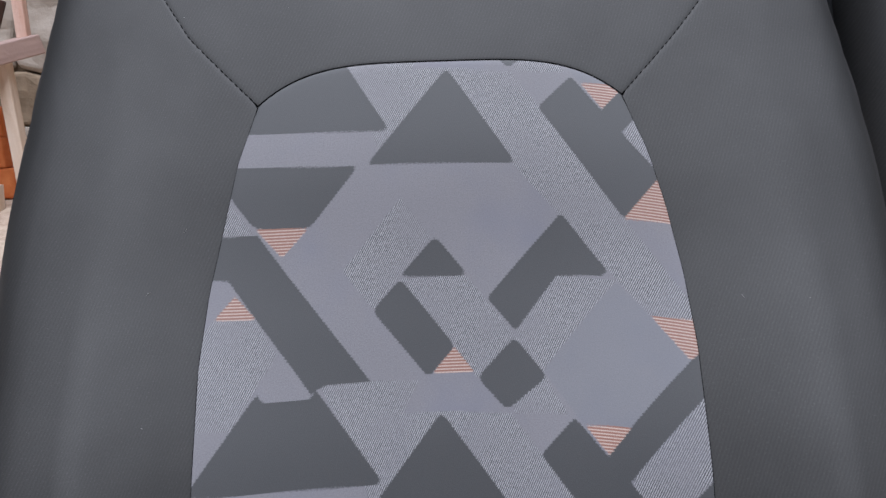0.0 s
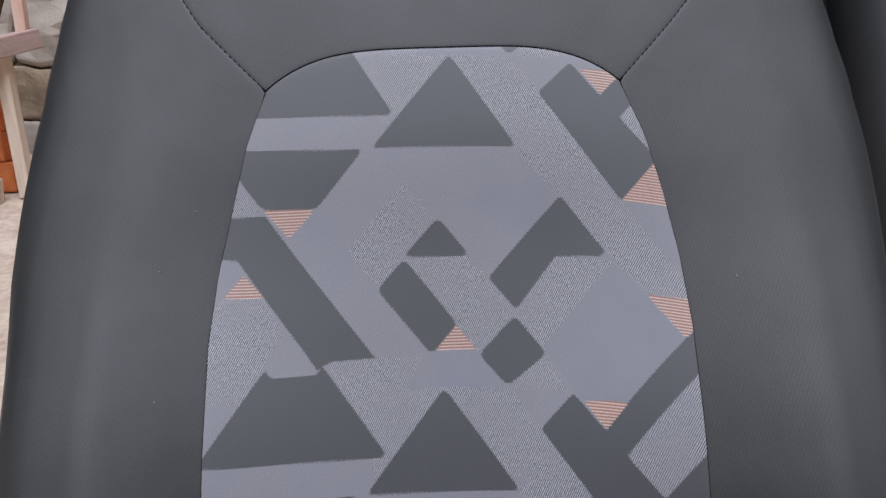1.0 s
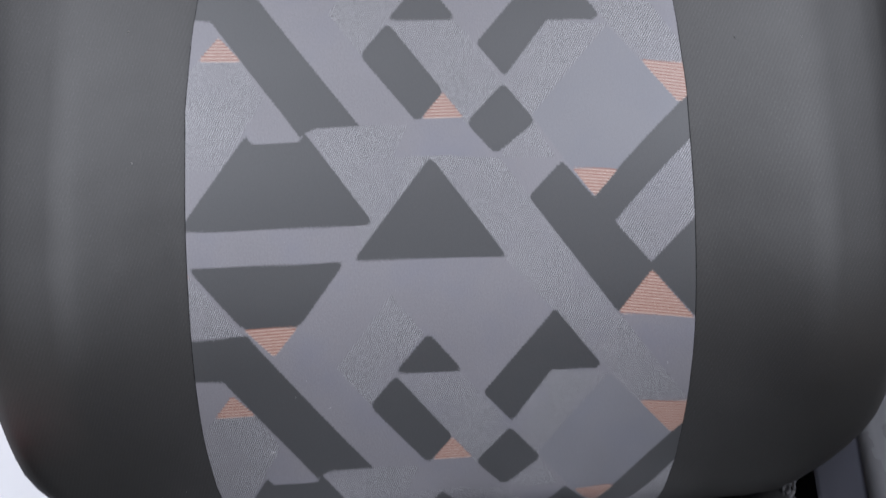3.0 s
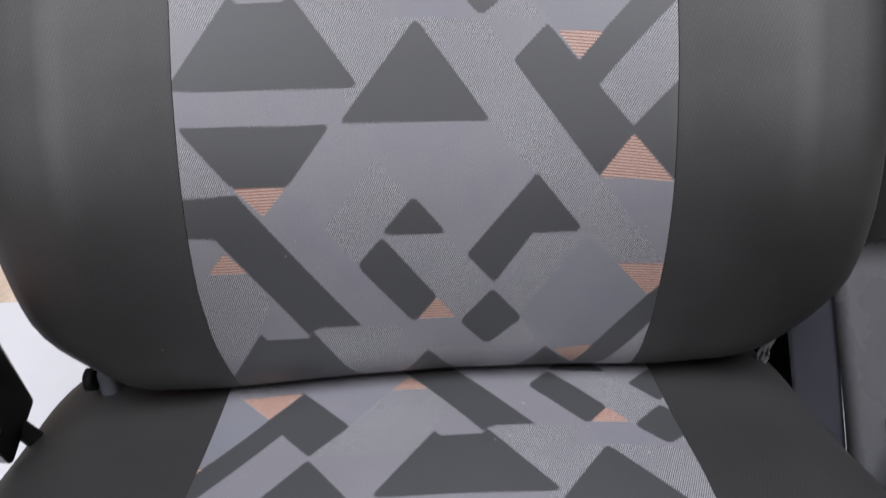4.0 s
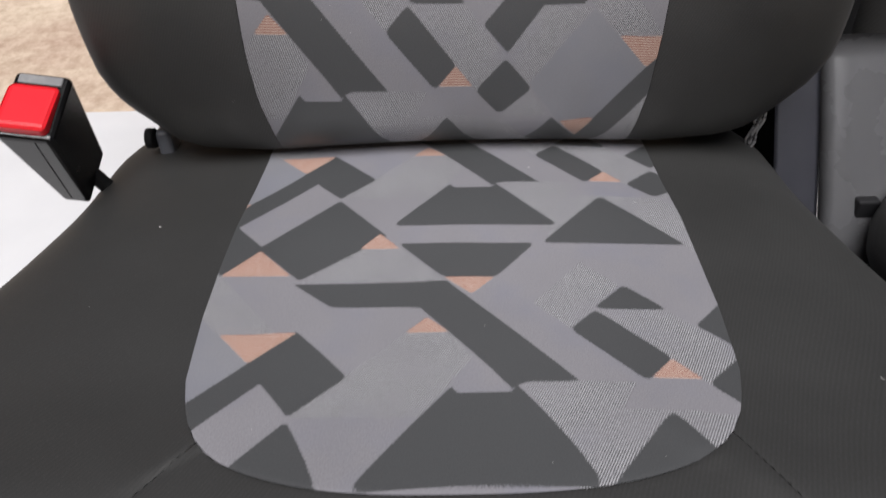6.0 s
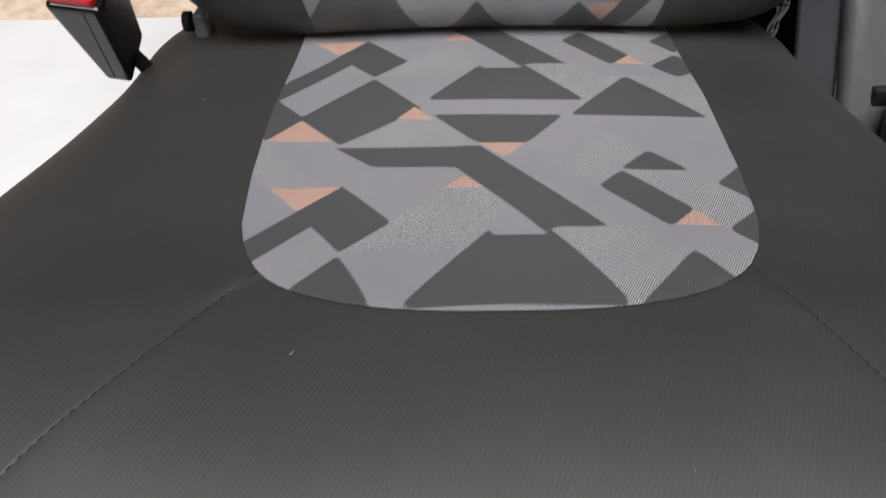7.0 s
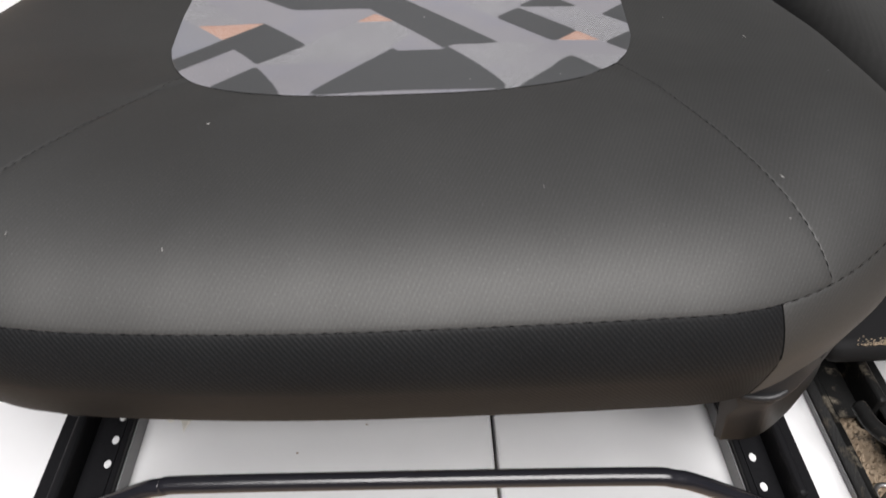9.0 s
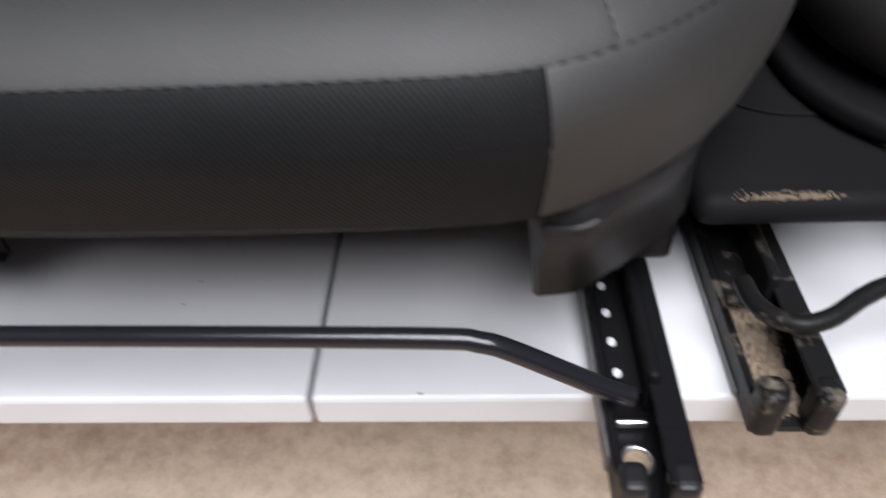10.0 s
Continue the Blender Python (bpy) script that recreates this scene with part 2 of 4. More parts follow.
RAIL_STEEL = worn_paint("black_rail_steel", (0.008, 0.008, 0.009), (0.10, 0.09, 0.08), 0.30, 0.42, 0.14)
DIRTY_STEEL = worn_paint("dirty_rail_steel", (0.010, 0.010, 0.010), (0.18, 0.155, 0.12), 0.45, 0.42, 0.16)
ROD_STEEL = plastic("black_rod_paint", (0.012, 0.012, 0.015), 0.2)
BARE_STEEL = worn_paint("dull_bare_steel", (0.16, 0.16, 0.165), (0.24, 0.24, 0.235), 0.5, 0.45)
BRIGHT_STEEL = Mat("bright_steel", (0.75, 0.75, 0.76), 0.3, 1.0).m


def board_paint():
    m = Mat("white_board", (0.80, 0.80, 0.81), 0.35)
    o = m.obj()
    n = m.noise(o, 5, 5)
    s = m.noise(o, 60, 6, 0.7)
    f = m.node("ShaderNodeMapRange")
    m.put(s, f.inputs[0])
    f.inputs[1].default_value, f.inputs[2].default_value = 0.68, 0.80
    base = m.ramp(n, [(0.3, (0.58, 0.58, 0.59)), (0.7, (0.66, 0.66, 0.667))])
    m.colour(m.mix(m.math("MULTIPLY", f.outputs[0], 0.5), base, (0.45, 0.42, 0.38)))
    m.bump(m.noise(o, 25, 3), 0.0006)
    return m.m


def ground_concrete():
    m = Mat("sandy_concrete", (0.45, 0.36, 0.26), 0.9, 0.0, 0.0, 0.2)
    o = m.obj()
    sc = m.vmath("MULTIPLY", o, (1.0, 2.6, 1.0))
    n1 = m.noise(sc, 3.0, 6, 0.6)
    n2 = m.noise(o, 34, 8, 0.7)
    base = m.ramp(n1, [(0.25, (0.30, 0.19, 0.135)), (0.5, (0.44, 0.34, 0.25)), (0.75, (0.55, 0.46, 0.345))])
    m.colour(m.mix(0.40, base, m.ramp(n2, [(0.3, (0.20, 0.14, 0.10)), (0.6, (0.60, 0.50, 0.41))])))
    m.bump(n2, 0.0015)
    return m.m


BOARD = board_paint()
GROUND = ground_concrete()
STONE = weathered("brown_stone", (0.16, 0.115, 0.075), (0.34, 0.26, 0.18), (7, 7, 7), 0.9)
PALE_STONE = weathered("grey_beige_stone", (0.30, 0.25, 0.20), (0.48, 0.42, 0.36), (5, 5, 9), 0.9)
BRICK = weathered("orange_clay", (0.50, 0.12, 0.03), (0.66, 0.22, 0.07), (14, 14, 14), 0.8)
TIMBER = weathered("pale_timber", (0.58, 0.44, 0.32), (0.76, 0.64, 0.53), (30, 30, 3), 0.8)
PINK_TIMBER = weathered("pinkish_timber", (0.36, 0.25, 0.215), (0.46, 0.33, 0.285), (30, 30, 3), 0.8)
SALMON_TIMBER = weathered("salmon_timber", (0.58, 0.33, 0.24), (0.74, 0.55, 0.46), (30, 30, 4), 0.8)
# dark brown that paints the shade of a hollow among the posts
HOLLOW_DARK = weathered("hollow_dark_brown", (0.03, 0.015, 0.009), (0.09, 0.045, 0.03), (30, 30, 4), 0.85)
PAPER = Mat("white_paper", (0.78, 0.77, 0.73), 0.7).m


# ---- mesh helpers ----
def part(name, bm, material, parent=None, label=""):
    """Links a bmesh as one mesh object, under a thing or a part."""
    me = bpy.data.meshes.new(name)
    bm.normal_update()
    bm.to_mesh(me)
    bm.free()
    for one in material if isinstance(material, (list, tuple)) else (material,):
        me.materials.append(one)
    ob = new(name, me)
    if parent is not None:
        ob.parent = parent
    if label:
        ob["label"] = label
    return ob


def thing(name, label, category, group="", kind=""):
    return tagged(new(name), label, category, group, kind)


def box(bm, lo, hi, bevel=0.0, segments=2, m=None):
    """A bevelled box between two corners, optionally moved by the matrix m."""
    made = bmesh.ops.create_cube(bm, size=1.0)["verts"]
    for v in made:
        v.co = Vector([lo[k] + (v.co[k] + 0.5) * (hi[k] - lo[k]) for k in range(3)])
    if bevel:
        edges = list({e for v in made for e in v.link_edges})
        made = [v for v in bmesh.ops.bevel(bm, geom=edges, offset=bevel, segments=segments, affect="EDGES", profile=0.5)["verts"]]
    if m is not None:
        for v in set(made):
            v.co = m @ v.co
    return bm


def tube(bm, points, radius, sides=12, closed_ends=True):
    """A round tube through points."""
    pts = [Vector(p) for p in points]
    rings = []
    for k, p in enumerate(pts):
        along = (pts[min(k + 1, len(pts) - 1)] - pts[max(k - 1, 0)]).normalized()
        side = along.cross(Vector((0, 0, 1)))
        side = side.normalized() if side.length > 1e-4 else Vector((1, 0, 0))
        up = side.cross(along)
        rings.append([bm.verts.new(p + radius * (math.cos(a) * side + math.sin(a) * up)) for a in (2 * math.pi * i / sides for i in range(sides))])
    for a, b in zip(rings, rings[1:]):
        for i in range(sides):
            f = bm.faces.new((a[i], a[(i + 1) % sides], b[(i + 1) % sides], b[i]))
            f.smooth = True
    if closed_ends:
        bm.faces.new(rings[0][::-1])
        bm.faces.new(rings[-1])
    return bm


def smooth_path(points, steps=6):
    """A Catmull-Rom line through points."""
    pts = [Vector(p) for p in points]
    out = []
    for k in range(len(pts) - 1):
        a, b, c, d = pts[max(k - 1, 0)], pts[k], pts[k + 1], pts[min(k + 2, len(pts) - 1)]
        for i in range(steps):
            t = i / steps
            out.append(0.5 * (2 * b + (c - a) * t + (2 * a - 5 * b + 4 * c - d) * t * t + (3 * b - a - 3 * c + d) * t ** 3))
    return out + [pts[-1]]


def eased(d, width=0.03, back=0.002):
    """A padded edge starts to bend a little before its flat middle ends."""
    return 0.5 * (d - back + math.sqrt((d - back) ** 2 + width * width))


def lerp_table(table, x):
    return float(np.interp(x, [a for a, _ in table], [b for _, b in table]))


def clustered(length, step):
    """Places from 0 to length, closer together near both ends."""
    edge = [0.0, 0.0012, 0.003, 0.006]
    n = max(2, int((length - 0.02) / step))
    mid = [0.010 + (length - 0.020) * i / n for i in range(n + 1)]
    return [e / length for e in edge] + [x / length for x in mid] + [1 - e / length for e in edge[::-1]]


def sunk(t, length):
    """How far cloth dips towards a seam at the places near the ends of a strip."""
    near = min(t, 1 - t) * length
    return 0.00025 * math.exp(-near / 0.0010)


def patch(surface, place, ts, ss, dip, uvs=None):
    """A grid of surface(place(t, s)); dip(t, s) presses it inwards along the surface's normal."""
    bm = bmesh.new()
    layer = bm.loops.layers.uv.new("UVMap")
    rows, plan = [], []
    for t in ts:
        row, flat = [], []
        for s in ss:
            a, b = place(t, s)
            p = surface(a, b)
            e = 0.0005
            n = (surface(a + e, b) - p).cross(surface(a, b + e) - p)
            n = n.normalized() if n.length > 0 else Vector((0, 0, 1))
            row.append(bm.verts.new(p - n * dip(t, s)))
            flat.append(uvs(a, b) if uvs else (a, b))
        rows.append(row)
        plan.append(flat)
    for i in range(len(ts) - 1):
        for k in range(len(ss) - 1):
            ids = ((i, k), (i + 1, k), (i + 1, k + 1), (i, k + 1))
            f = bm.faces.new([rows[a][b] for a, b in ids])
            f.smooth = True
            for loop, (a, b) in zip(f.loops, ids):
                loop[layer].uv = plan[a][b]
    return bm


def stitches(surface, line, pitch=0.0050, length=0.0038, width=0.0011, sink=-0.0001):
    """A row of short threads along a seam line given in the surface's own plan."""
    bm = bmesh.new()
    pts = [surface(*q) for q in line]
    run = [0.0]
    for a, b in zip(pts, pts[1:]):
        run.append(run[-1] + (b - a).length)

    def at(d):
        k = int(np.searchsorted(run, d)) - 1
        k = min(max(k, 0), len(pts) - 2)
        f = (d - run[k]) / max(run[k + 1] - run[k], 1e-9)
        q = Vector(line[k]).lerp(Vector(line[k + 1]), f)
        p = surface(q.x, q.y)
        e = 0.0005
        n = (surface(q.x + e, q.y) - p).cross(surface(q.x, q.y + e) - p).normalized()
        return p - n * sink, n

    d = 0.002
    while d + length < run[-1]:
        jitter = random.uniform(-0.0004, 0.0004)
        a, n = at(d + jitter)
        b, _ = at(d + length + jitter)
        side = (b - a).cross(n).normalized() * width / 2
        lift = n * width * 0.3
        mid = (a + b) / 2
        vs = [bm.verts.new(q) for q in (a, mid - side, b, mid + side, mid + lift)]
        for x, y in ((0, 1), (1, 2), (2, 3), (3, 0)):
            bm.faces.new((vs[x], vs[y], vs[4]))
        d += pitch
    return bm


def seam_groove(surface, line, radius=0.00045, sink=0.0007):
    """The dark valley thread at the bottom of a seam."""
    pts = []
    for q in line:
        p = surface(*q)
        e = 0.0005
        n = (surface(q[0] + e, q[1]) - p).cross(surface(q[0], q[1] + e) - p).normalized()
        pts.append(p - n * sink)
    return tube(bmesh.new(), pts, radius, 6)


class RoundedPad:
    """The plan of a padded block: a rounded rectangle, round which the cloth bends over with radius bend."""

    def __init__(self, half, low, high, corner, bend, centre=0.0):
        self.half, self.low, self.high, self.corner, self.bend, self.centre = half, low, high, corner, bend, centre

    def away(self, a, b):
        """How far a place of the plan lies outside the flat middle, and in which direction."""
        mid, tall = (self.low + self.high) / 2, (self.high - self.low) / 2
        a -= self.centre
        qx, qy = abs(a) - (self.half - self.corner), abs(b - mid) - (tall - self.corner)
        sx, sy = (1 if a >= 0 else -1), (1 if b >= mid else -1)
        if qx > 0 and qy > 0:
            r = math.hypot(qx, qy)
            return r - self.corner, sx * qx / r, sy * qy / r
        return (qx - self.corner, sx, 0.0) if qx > qy else (qy - self.corner, 0.0, sy)

    def rim(self, f, d):
        x, y = self.rim_here(f, d)
        return x + self.centre, y

    def rim_here(self, f, d):
        """A place at distance d outside the middle. f: 0 the left edge's far end, then down the left side, along the low
        edge (1 to 2) and up the right side to 3."""
        c = self.corner
        x, y0, y1 = self.half - c, self.low + c, self.high
        arc = c * math.pi / 2
        side, front = y1 - y0, 2 * x
        if f <= 1:
            s = f * (side + arc / 2)
        elif f <= 2:
            s = side + arc / 2 + (f - 1) * (arc + front)
        else:
            s = side + arc * 1.5 + front + (f - 2) * (side + arc / 2)
        if s <= side:
            return -self.half - d, y1 - s
        s -= side
        if s <= arc:
            g = s / c
            return -x - (c + d) * math.cos(g), y0 - (c + d) * math.sin(g)
        s -= arc
        if s <= front:
            return -x + s, self.low - d
        s -= front
        if s <= arc:
            g = s / c
            return x + (c + d) * math.sin(g), y0 - (c + d) * math.cos(g)
        return self.half + d, y0 + (s - arc)


# How the figured cloth is stretched over each pad: shifts in mm by powers of the place across and along it.
BACK_PULL = ({(0, 0): 93.8, (0, 1): -5.5, (0, 2): -2.3, (0, 4): -0.1, (1, 0): -3.2, (1, 1): -1.4, (1, 2): 0.1, (1, 3): 1.7, (2, 0): 4.3, (2, 1): -0.9, (3, 0): 0.9, (3, 1): -3.4, (4, 0): -4.8},
             {(0, 0): -252.5, (0, 1): -4.0, (0, 2): -1.1, (0, 3): -0.5, (0, 4): 1.0, (1, 0): 1.8, (1, 1): -3.2, (1, 2): -0.8, (1, 3): 2.0, (2, 0): 6.2, (2, 1): 5.6, (2, 2): -0.9, (3, 0): 5.8, (3, 1): 2.4, (4, 0): -3.0})
SEAT_PULL = ({(0, 0): -7.5, (0, 2): -0.6, (0, 3): -2.7, (0, 4): 3.3, (1, 1): -2.6, (1, 2): -2.5, (1, 3): -2.2, (2, 1): 0.4, (2, 2): -0.6, (3, 0): -0.5, (3, 1): 3.3, (4, 0): 0.2},
             {(0, 0): -351.1, (0, 2): -11.8, (0, 3): -6.3, (0, 4): 8.9, (1, 1): -0.1, (1, 2): 0.6, (1, 3): 3.6, (2, 0): 1.8, (2, 1): 1.0, (2, 2): 6.1, (3, 0): 4.4, (4, 0): -1.0})


def pulled(u, v, middle, pull):
    a, b = u / 0.150, (v - middle) / 0.150
    du, dv = (sum(c * a ** i * b ** j for (i, j), c in one.items()) for one in pull)
    return u + du / 1000, v + dv / 1000


# ---- the car seat: cushion ----
SEAT_TOP = [(-0.13, 0.2125), (-0.06, 0.2128), (-0.02, 0.2135), (0.0, 0.2130), (0.025, 0.2110), (0.056, 0.206), (0.097, 0.200),
            (0.182, 0.1935), (0.249, 0.191), (0.306, 0.186), (0.45, 0.182)]
_seat_y = np.linspace(-0.13, 0.45, 581)
_seat_z = np.interp(_seat_y, [p for p, _ in SEAT_TOP], [q for _, q in SEAT_TOP])
_seat_z = np.convolve(np.pad(_seat_z, 20, mode="edge"), np.ones(41) / 41, mode="valid")
CUSHION = RoundedPad(0.227, -0.065, 0.45, 0.09, 0.05, -0.018)


def cushion_surface(a, b):
    d, na, nb = CUSHION.away(a, b)
    r = CUSHION.bend
    d = eased(d, 0.06, 0.012)
    x, y = a - na * d, b - nb * d
    k = min(max((abs(x) - 0.135) / 0.09, 0.0), 1.0)
    z = float(np.interp(y, _seat_y, _seat_z)) + 0.007 * k * k * (3 - 2 * k)
    th = min(d / r, math.pi / 2)
    rest = max(d - r * math.pi / 2, 0.0)
    out = r * math.sin(th) - (0.25 * rest + 2.2 * rest * rest)
    front = y + nb * out
    u = (x + 0.018) / 0.20
    bow = (0.006 - (0.004 if u > 0 else 0.015) * min(u * u, 1.5)) * min(max((0.03 - front) / 0.10, 0.0), 1.0)
    front -= bow
    dome = 0.08 * min(max(0.02 - front, 0.0), 0.125) ** 2
    wide = min(max((abs(x + 0.007) - 0.15) / 0.08, 0.0), 1.0)
    flare = (0.026 if x > 0 else 0.032) * wide * wide * (3 - 2 * wide) * math.exp(-((front - 0.11) / (0.11 if front > 0.11 else 0.13)) ** 2) * (1 if x > 0 else -1)
    return Vector((x + na * out + flare, front, z - dome - r * (1 - math.cos(th)) - rest))


def seat_run(y):
    """The length of cloth along the seat's middle line, from a place near its front edge."""
    ys = np.linspace(-0.06, max(y, -0.0599), 40)
    zs = np.interp(ys, [p for p, _ in SEAT_TOP], [q for _, q in SEAT_TOP])
    return float(np.hypot(np.diff(ys), np.diff(zs)).sum())


def seat_uv(a, b):
    return pulled(a, seat_run(b), 0.260, SEAT_PULL)


def seat_side(t):
    """The insert's outline at its sides: half width by place along the seat."""
    return lerp_table([(0.03, 0.1365), (0.10, 0.1375), (0.12, 0.1400), (0.155, 0.1440), (0.20, 0.1465), (0.25, 0.1480), (0.35, 0.1475), (0.45, 0.1465)], t)


def seat_front(s):
    """Where the insert's front edge lies, by the fraction of its half width."""
    return 0.0285 + 0.040 * abs(s) ** 3 + 0.034 * abs(s) ** 14


car_seat = thing("car_seat", "black cloth car seat with grey figured inserts on a white board", "car seat")


def seat_shift(y):
    return lerp_table([(0.06, -0.005), (0.20, -0.0045), (0.35, -0.002)], y)


def seat_insert_place(t, s):
    y = 0.43 + (seat_front(s) - 0.43) * t
    return seat_shift(y) + s * seat_side(y), y


ts_in = clustered(0.40, 0.008)
ss_in = [2 * q - 1 for q in clustered(0.29, 0.007)]
part("cushion_insert", patch(cushion_surface, seat_insert_place, ts_in, ss_in,
                             lambda t, s: sunk((s + 1) / 2, 0.29) + (0.00025 * math.exp(-(1 - t) * 0.40 / 0.0010)) - 0.0004, seat_uv),
     SEAT_FIGURE, car_seat, "grey cloth insert woven with dark trapezia and orange striped corners")

CORNER_S = 0.875
F_LEFT, F_RIGHT = 1.068, 1.927


def seat_front_line(f):
    s = -CORNER_S + 2 * CORNER_S * f
    y = seat_front(s)
    return seat_shift(y) + s * seat_side(y), y


def seam_rim(f):
    return CUSHION.rim(F_LEFT + (F_RIGHT - F_LEFT) * f, 0.05)


def front_place(t, s):
    a, b = seat_front_line(s), seam_rim(s)
    return a[0] + (b[0] - a[0]) * t, a[1] + (b[1] - a[1]) * t


part("cushion_front_panel", patch(cushion_surface, front_place, clustered(0.15, 0.007), clustered(0.30, 0.009),
                                  lambda t, s: sunk(t, 0.15) + sunk(s, 0.30)), CLOTH, car_seat)


def bolster_place(sign):
    edge = []
    corner_s = sign * CORNER_S
    junction = seam_rim(0.0 if sign < 0 else 1.0)
    first = (seat_shift(seat_front(corner_s)) + corner_s * seat_side(seat_front(corner_s)), seat_front(corner_s))
    for i in range(13):
        f = i / 12
        edge.append((junction[0] + (first[0] - junction[0]) * f, junction[1] + (first[1] - junction[1]) * f))
    for i in range(1, 7):
        s = sign * (CORNER_S + (1 - CORNER_S) * i / 6)
        edge.append((seat_shift(seat_front(s)) + s * seat_side(seat_front(s)), seat_front(s)))
    for i in range(1, 25):
        y = seat_front(1) + (0.43 - seat_front(1)) * i / 24
        edge.append((seat_shift(y) + sign * seat_side(y), y))
    n = len(edge) - 1

    def place(t, s):
        k = min(int(s * n), n - 1)
        f = s * n - k
        a = (edge[k][0] + (edge[k + 1][0] - edge[k][0]) * f, edge[k][1] + (edge[k + 1][1] - edge[k][1]) * f)
        g = (F_LEFT * (1 - s)) if sign < 0 else F_RIGHT + (3 - F_RIGHT) * s
        b = CUSHION.rim(max(g, 0.03) if sign < 0 else min(g, 2.97), 0.05)
        return a[0] + (b[0] - a[0]) * t, a[1] + (b[1] - a[1]) * t

    return place, edge


for sign in (-1, 1):
    place, edge = bolster_place(sign)
    part("cushion_bolster", patch(cushion_surface, place, clustered(0.13, 0.008), [i / 80 for i in range(81)],
                                  lambda t, s: sunk(t, 0.13) + 0.00025 * math.exp(-s * 0.5 / 0.0010)), CLOTH, car_seat)
    part("stitching", stitches(cushion_surface, edge[:13], 0.0047, 0.0038, 0.0004), THREAD, car_seat)
    part("seam", seam_groove(cushion_surface, edge[:13], 0.0003), THREAD, car_seat)
    part("seam", seam_groove(cushion_surface, edge[12:]), THREAD, car_seat)

F_A, F_B = 1.12, 1.884


def boxing_depth(f):
    return lerp_table([(1.12, 0.061), (1.90, 0.069)], f)



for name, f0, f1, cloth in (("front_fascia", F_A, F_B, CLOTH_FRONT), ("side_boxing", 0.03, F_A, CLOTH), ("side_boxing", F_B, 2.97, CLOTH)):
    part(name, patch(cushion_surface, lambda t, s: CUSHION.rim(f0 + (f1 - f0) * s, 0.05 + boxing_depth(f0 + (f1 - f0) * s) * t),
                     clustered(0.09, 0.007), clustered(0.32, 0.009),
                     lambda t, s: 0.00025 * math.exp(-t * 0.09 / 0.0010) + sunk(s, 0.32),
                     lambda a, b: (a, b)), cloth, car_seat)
rim_line = [CUSHION.rim(0.25 + 2.5 * i / 160, 0.05) for i in range(161)]
part("stitching", stitches(cushion_surface, rim_line, 0.0062, 0.0050, 0.0006), THREAD, car_seat)
part("seam", seam_groove(cushion_surface, rim_line, 0.00035), THREAD, car_seat)
for f in (F_A, F_B):
    part("seam", seam_groove(cushion_surface, [CUSHION.rim(f, 0.05 + boxing_depth(f) * i / 12) for i in range(13)], 0.0007), THREAD, car_seat)


def cushion_underside():
    bm = bmesh.new()
    ring = [bm.verts.new(cushion_surface(*CUSHION.rim(0.03 + 2.94 * i / 90, 0.0495 + boxing_depth(0.03 + 2.94 * i / 90)))) for i in range(91)]
    inner = [bm.verts.new(Vector((v.co.x * 0.85, 0.19 + (v.co.y - 0.19) * 0.85, 0.085))) for v in ring]
    for k in range(90):
        bm.faces.new((ring[k], ring[k + 1], inner[k + 1], inner[k]))
    bm.faces.new(inner)
    return bm


part("cushion_pan", cushion_underside(), DULL_PLASTIC, car_seat)

# ---- the car seat: backrest ----
BACK_Y = [(0.14, 0.350), (0.20, 0.348), (0.24, 0.346), (0.27, 0.346), (0.304, 0.350), (0.337, 0.357), (0.368, 0.368), (0.416, 0.385), (0.446, 0.3965),
          (0.471, 0.405), (0.501, 0.415), (0.534, 0.4235), (0.567, 0.431), (0.605, 0.442), (0.70, 0.470), (0.85, 0.517)]
BACK_FORWARD = [(0.2, 0.30), (0.25, 0.55), (0.34, 1.12), (0.4, 1.03), (0.53, 0.40), (0.60, 0.12), (0.7, 0.05)]
BACK_WIDTH = [(0.15, 0.270), (0.30, 0.277), (0.45, 0.277), (0.53, 0.286), (0.60, 0.281), (0.67, 0.269), (0.80, 0.245)]

BACK_WAIST_LEFT = [(0.20, 0.009), (0.23, 0.012), (0.265, 0.0115), (0.30, 0.013), (0.34, 0.014), (0.38, 0.0115), (0.42, 0.0095), (0.50, 0.010), (0.60, 0.017), (0.68, 0.021)]
BACK_WAIST_RIGHT = [(0.20, -0.020), (0.25, -0.019), (0.27, -0.018), (0.30, -0.020), (0.33, -0.021), (0.36, -0.020), (0.40, -0.016), (0.46, -0.011), (0.60, -0.010), (0.68, -0.014)]


def eased_table(table, half):
    """The same table with its corners rounded."""
    xs = [table[0][0] + (table[-1][0] - table[0][0]) * i / 60 for i in range(61)]
    return [(x, sum(lerp_table(table, x + half * k / 5) for k in range(-5, 6)) / 11) for x in xs]


BACK_FORWARD, BACK_WIDTH = eased_table(BACK_FORWARD, 0.04), eased_table(BACK_WIDTH, 0.04)
_z = np.linspace(0.15, 0.85, 1400)
_y = np.interp(_z, [p for p, _ in BACK_Y], [q for _, q in BACK_Y])
_kernel = np.ones(81) / 81
_pad = np.convolve(np.pad(_y, 40, mode="edge"), _kernel, mode="valid")
_y = np.where((_z > 0.18) & (_z < 0.82), _pad, _y)
_run = np.r_[0, np.cumsum(np.hypot(np.diff(_z), np.diff(_y)))]
_run = _run - np.interp(0.19, _z, _run)


def back_z(h):
    return float(np.interp(h, _run, _z))


def back_h(z):
    return float(np.interp(z, _z, _run))


BACKPAD = RoundedPad(0.251, back_h(0.218), back_h(0.74), 0.055, 0.020)


PUCKER_H = back_h(0.212)


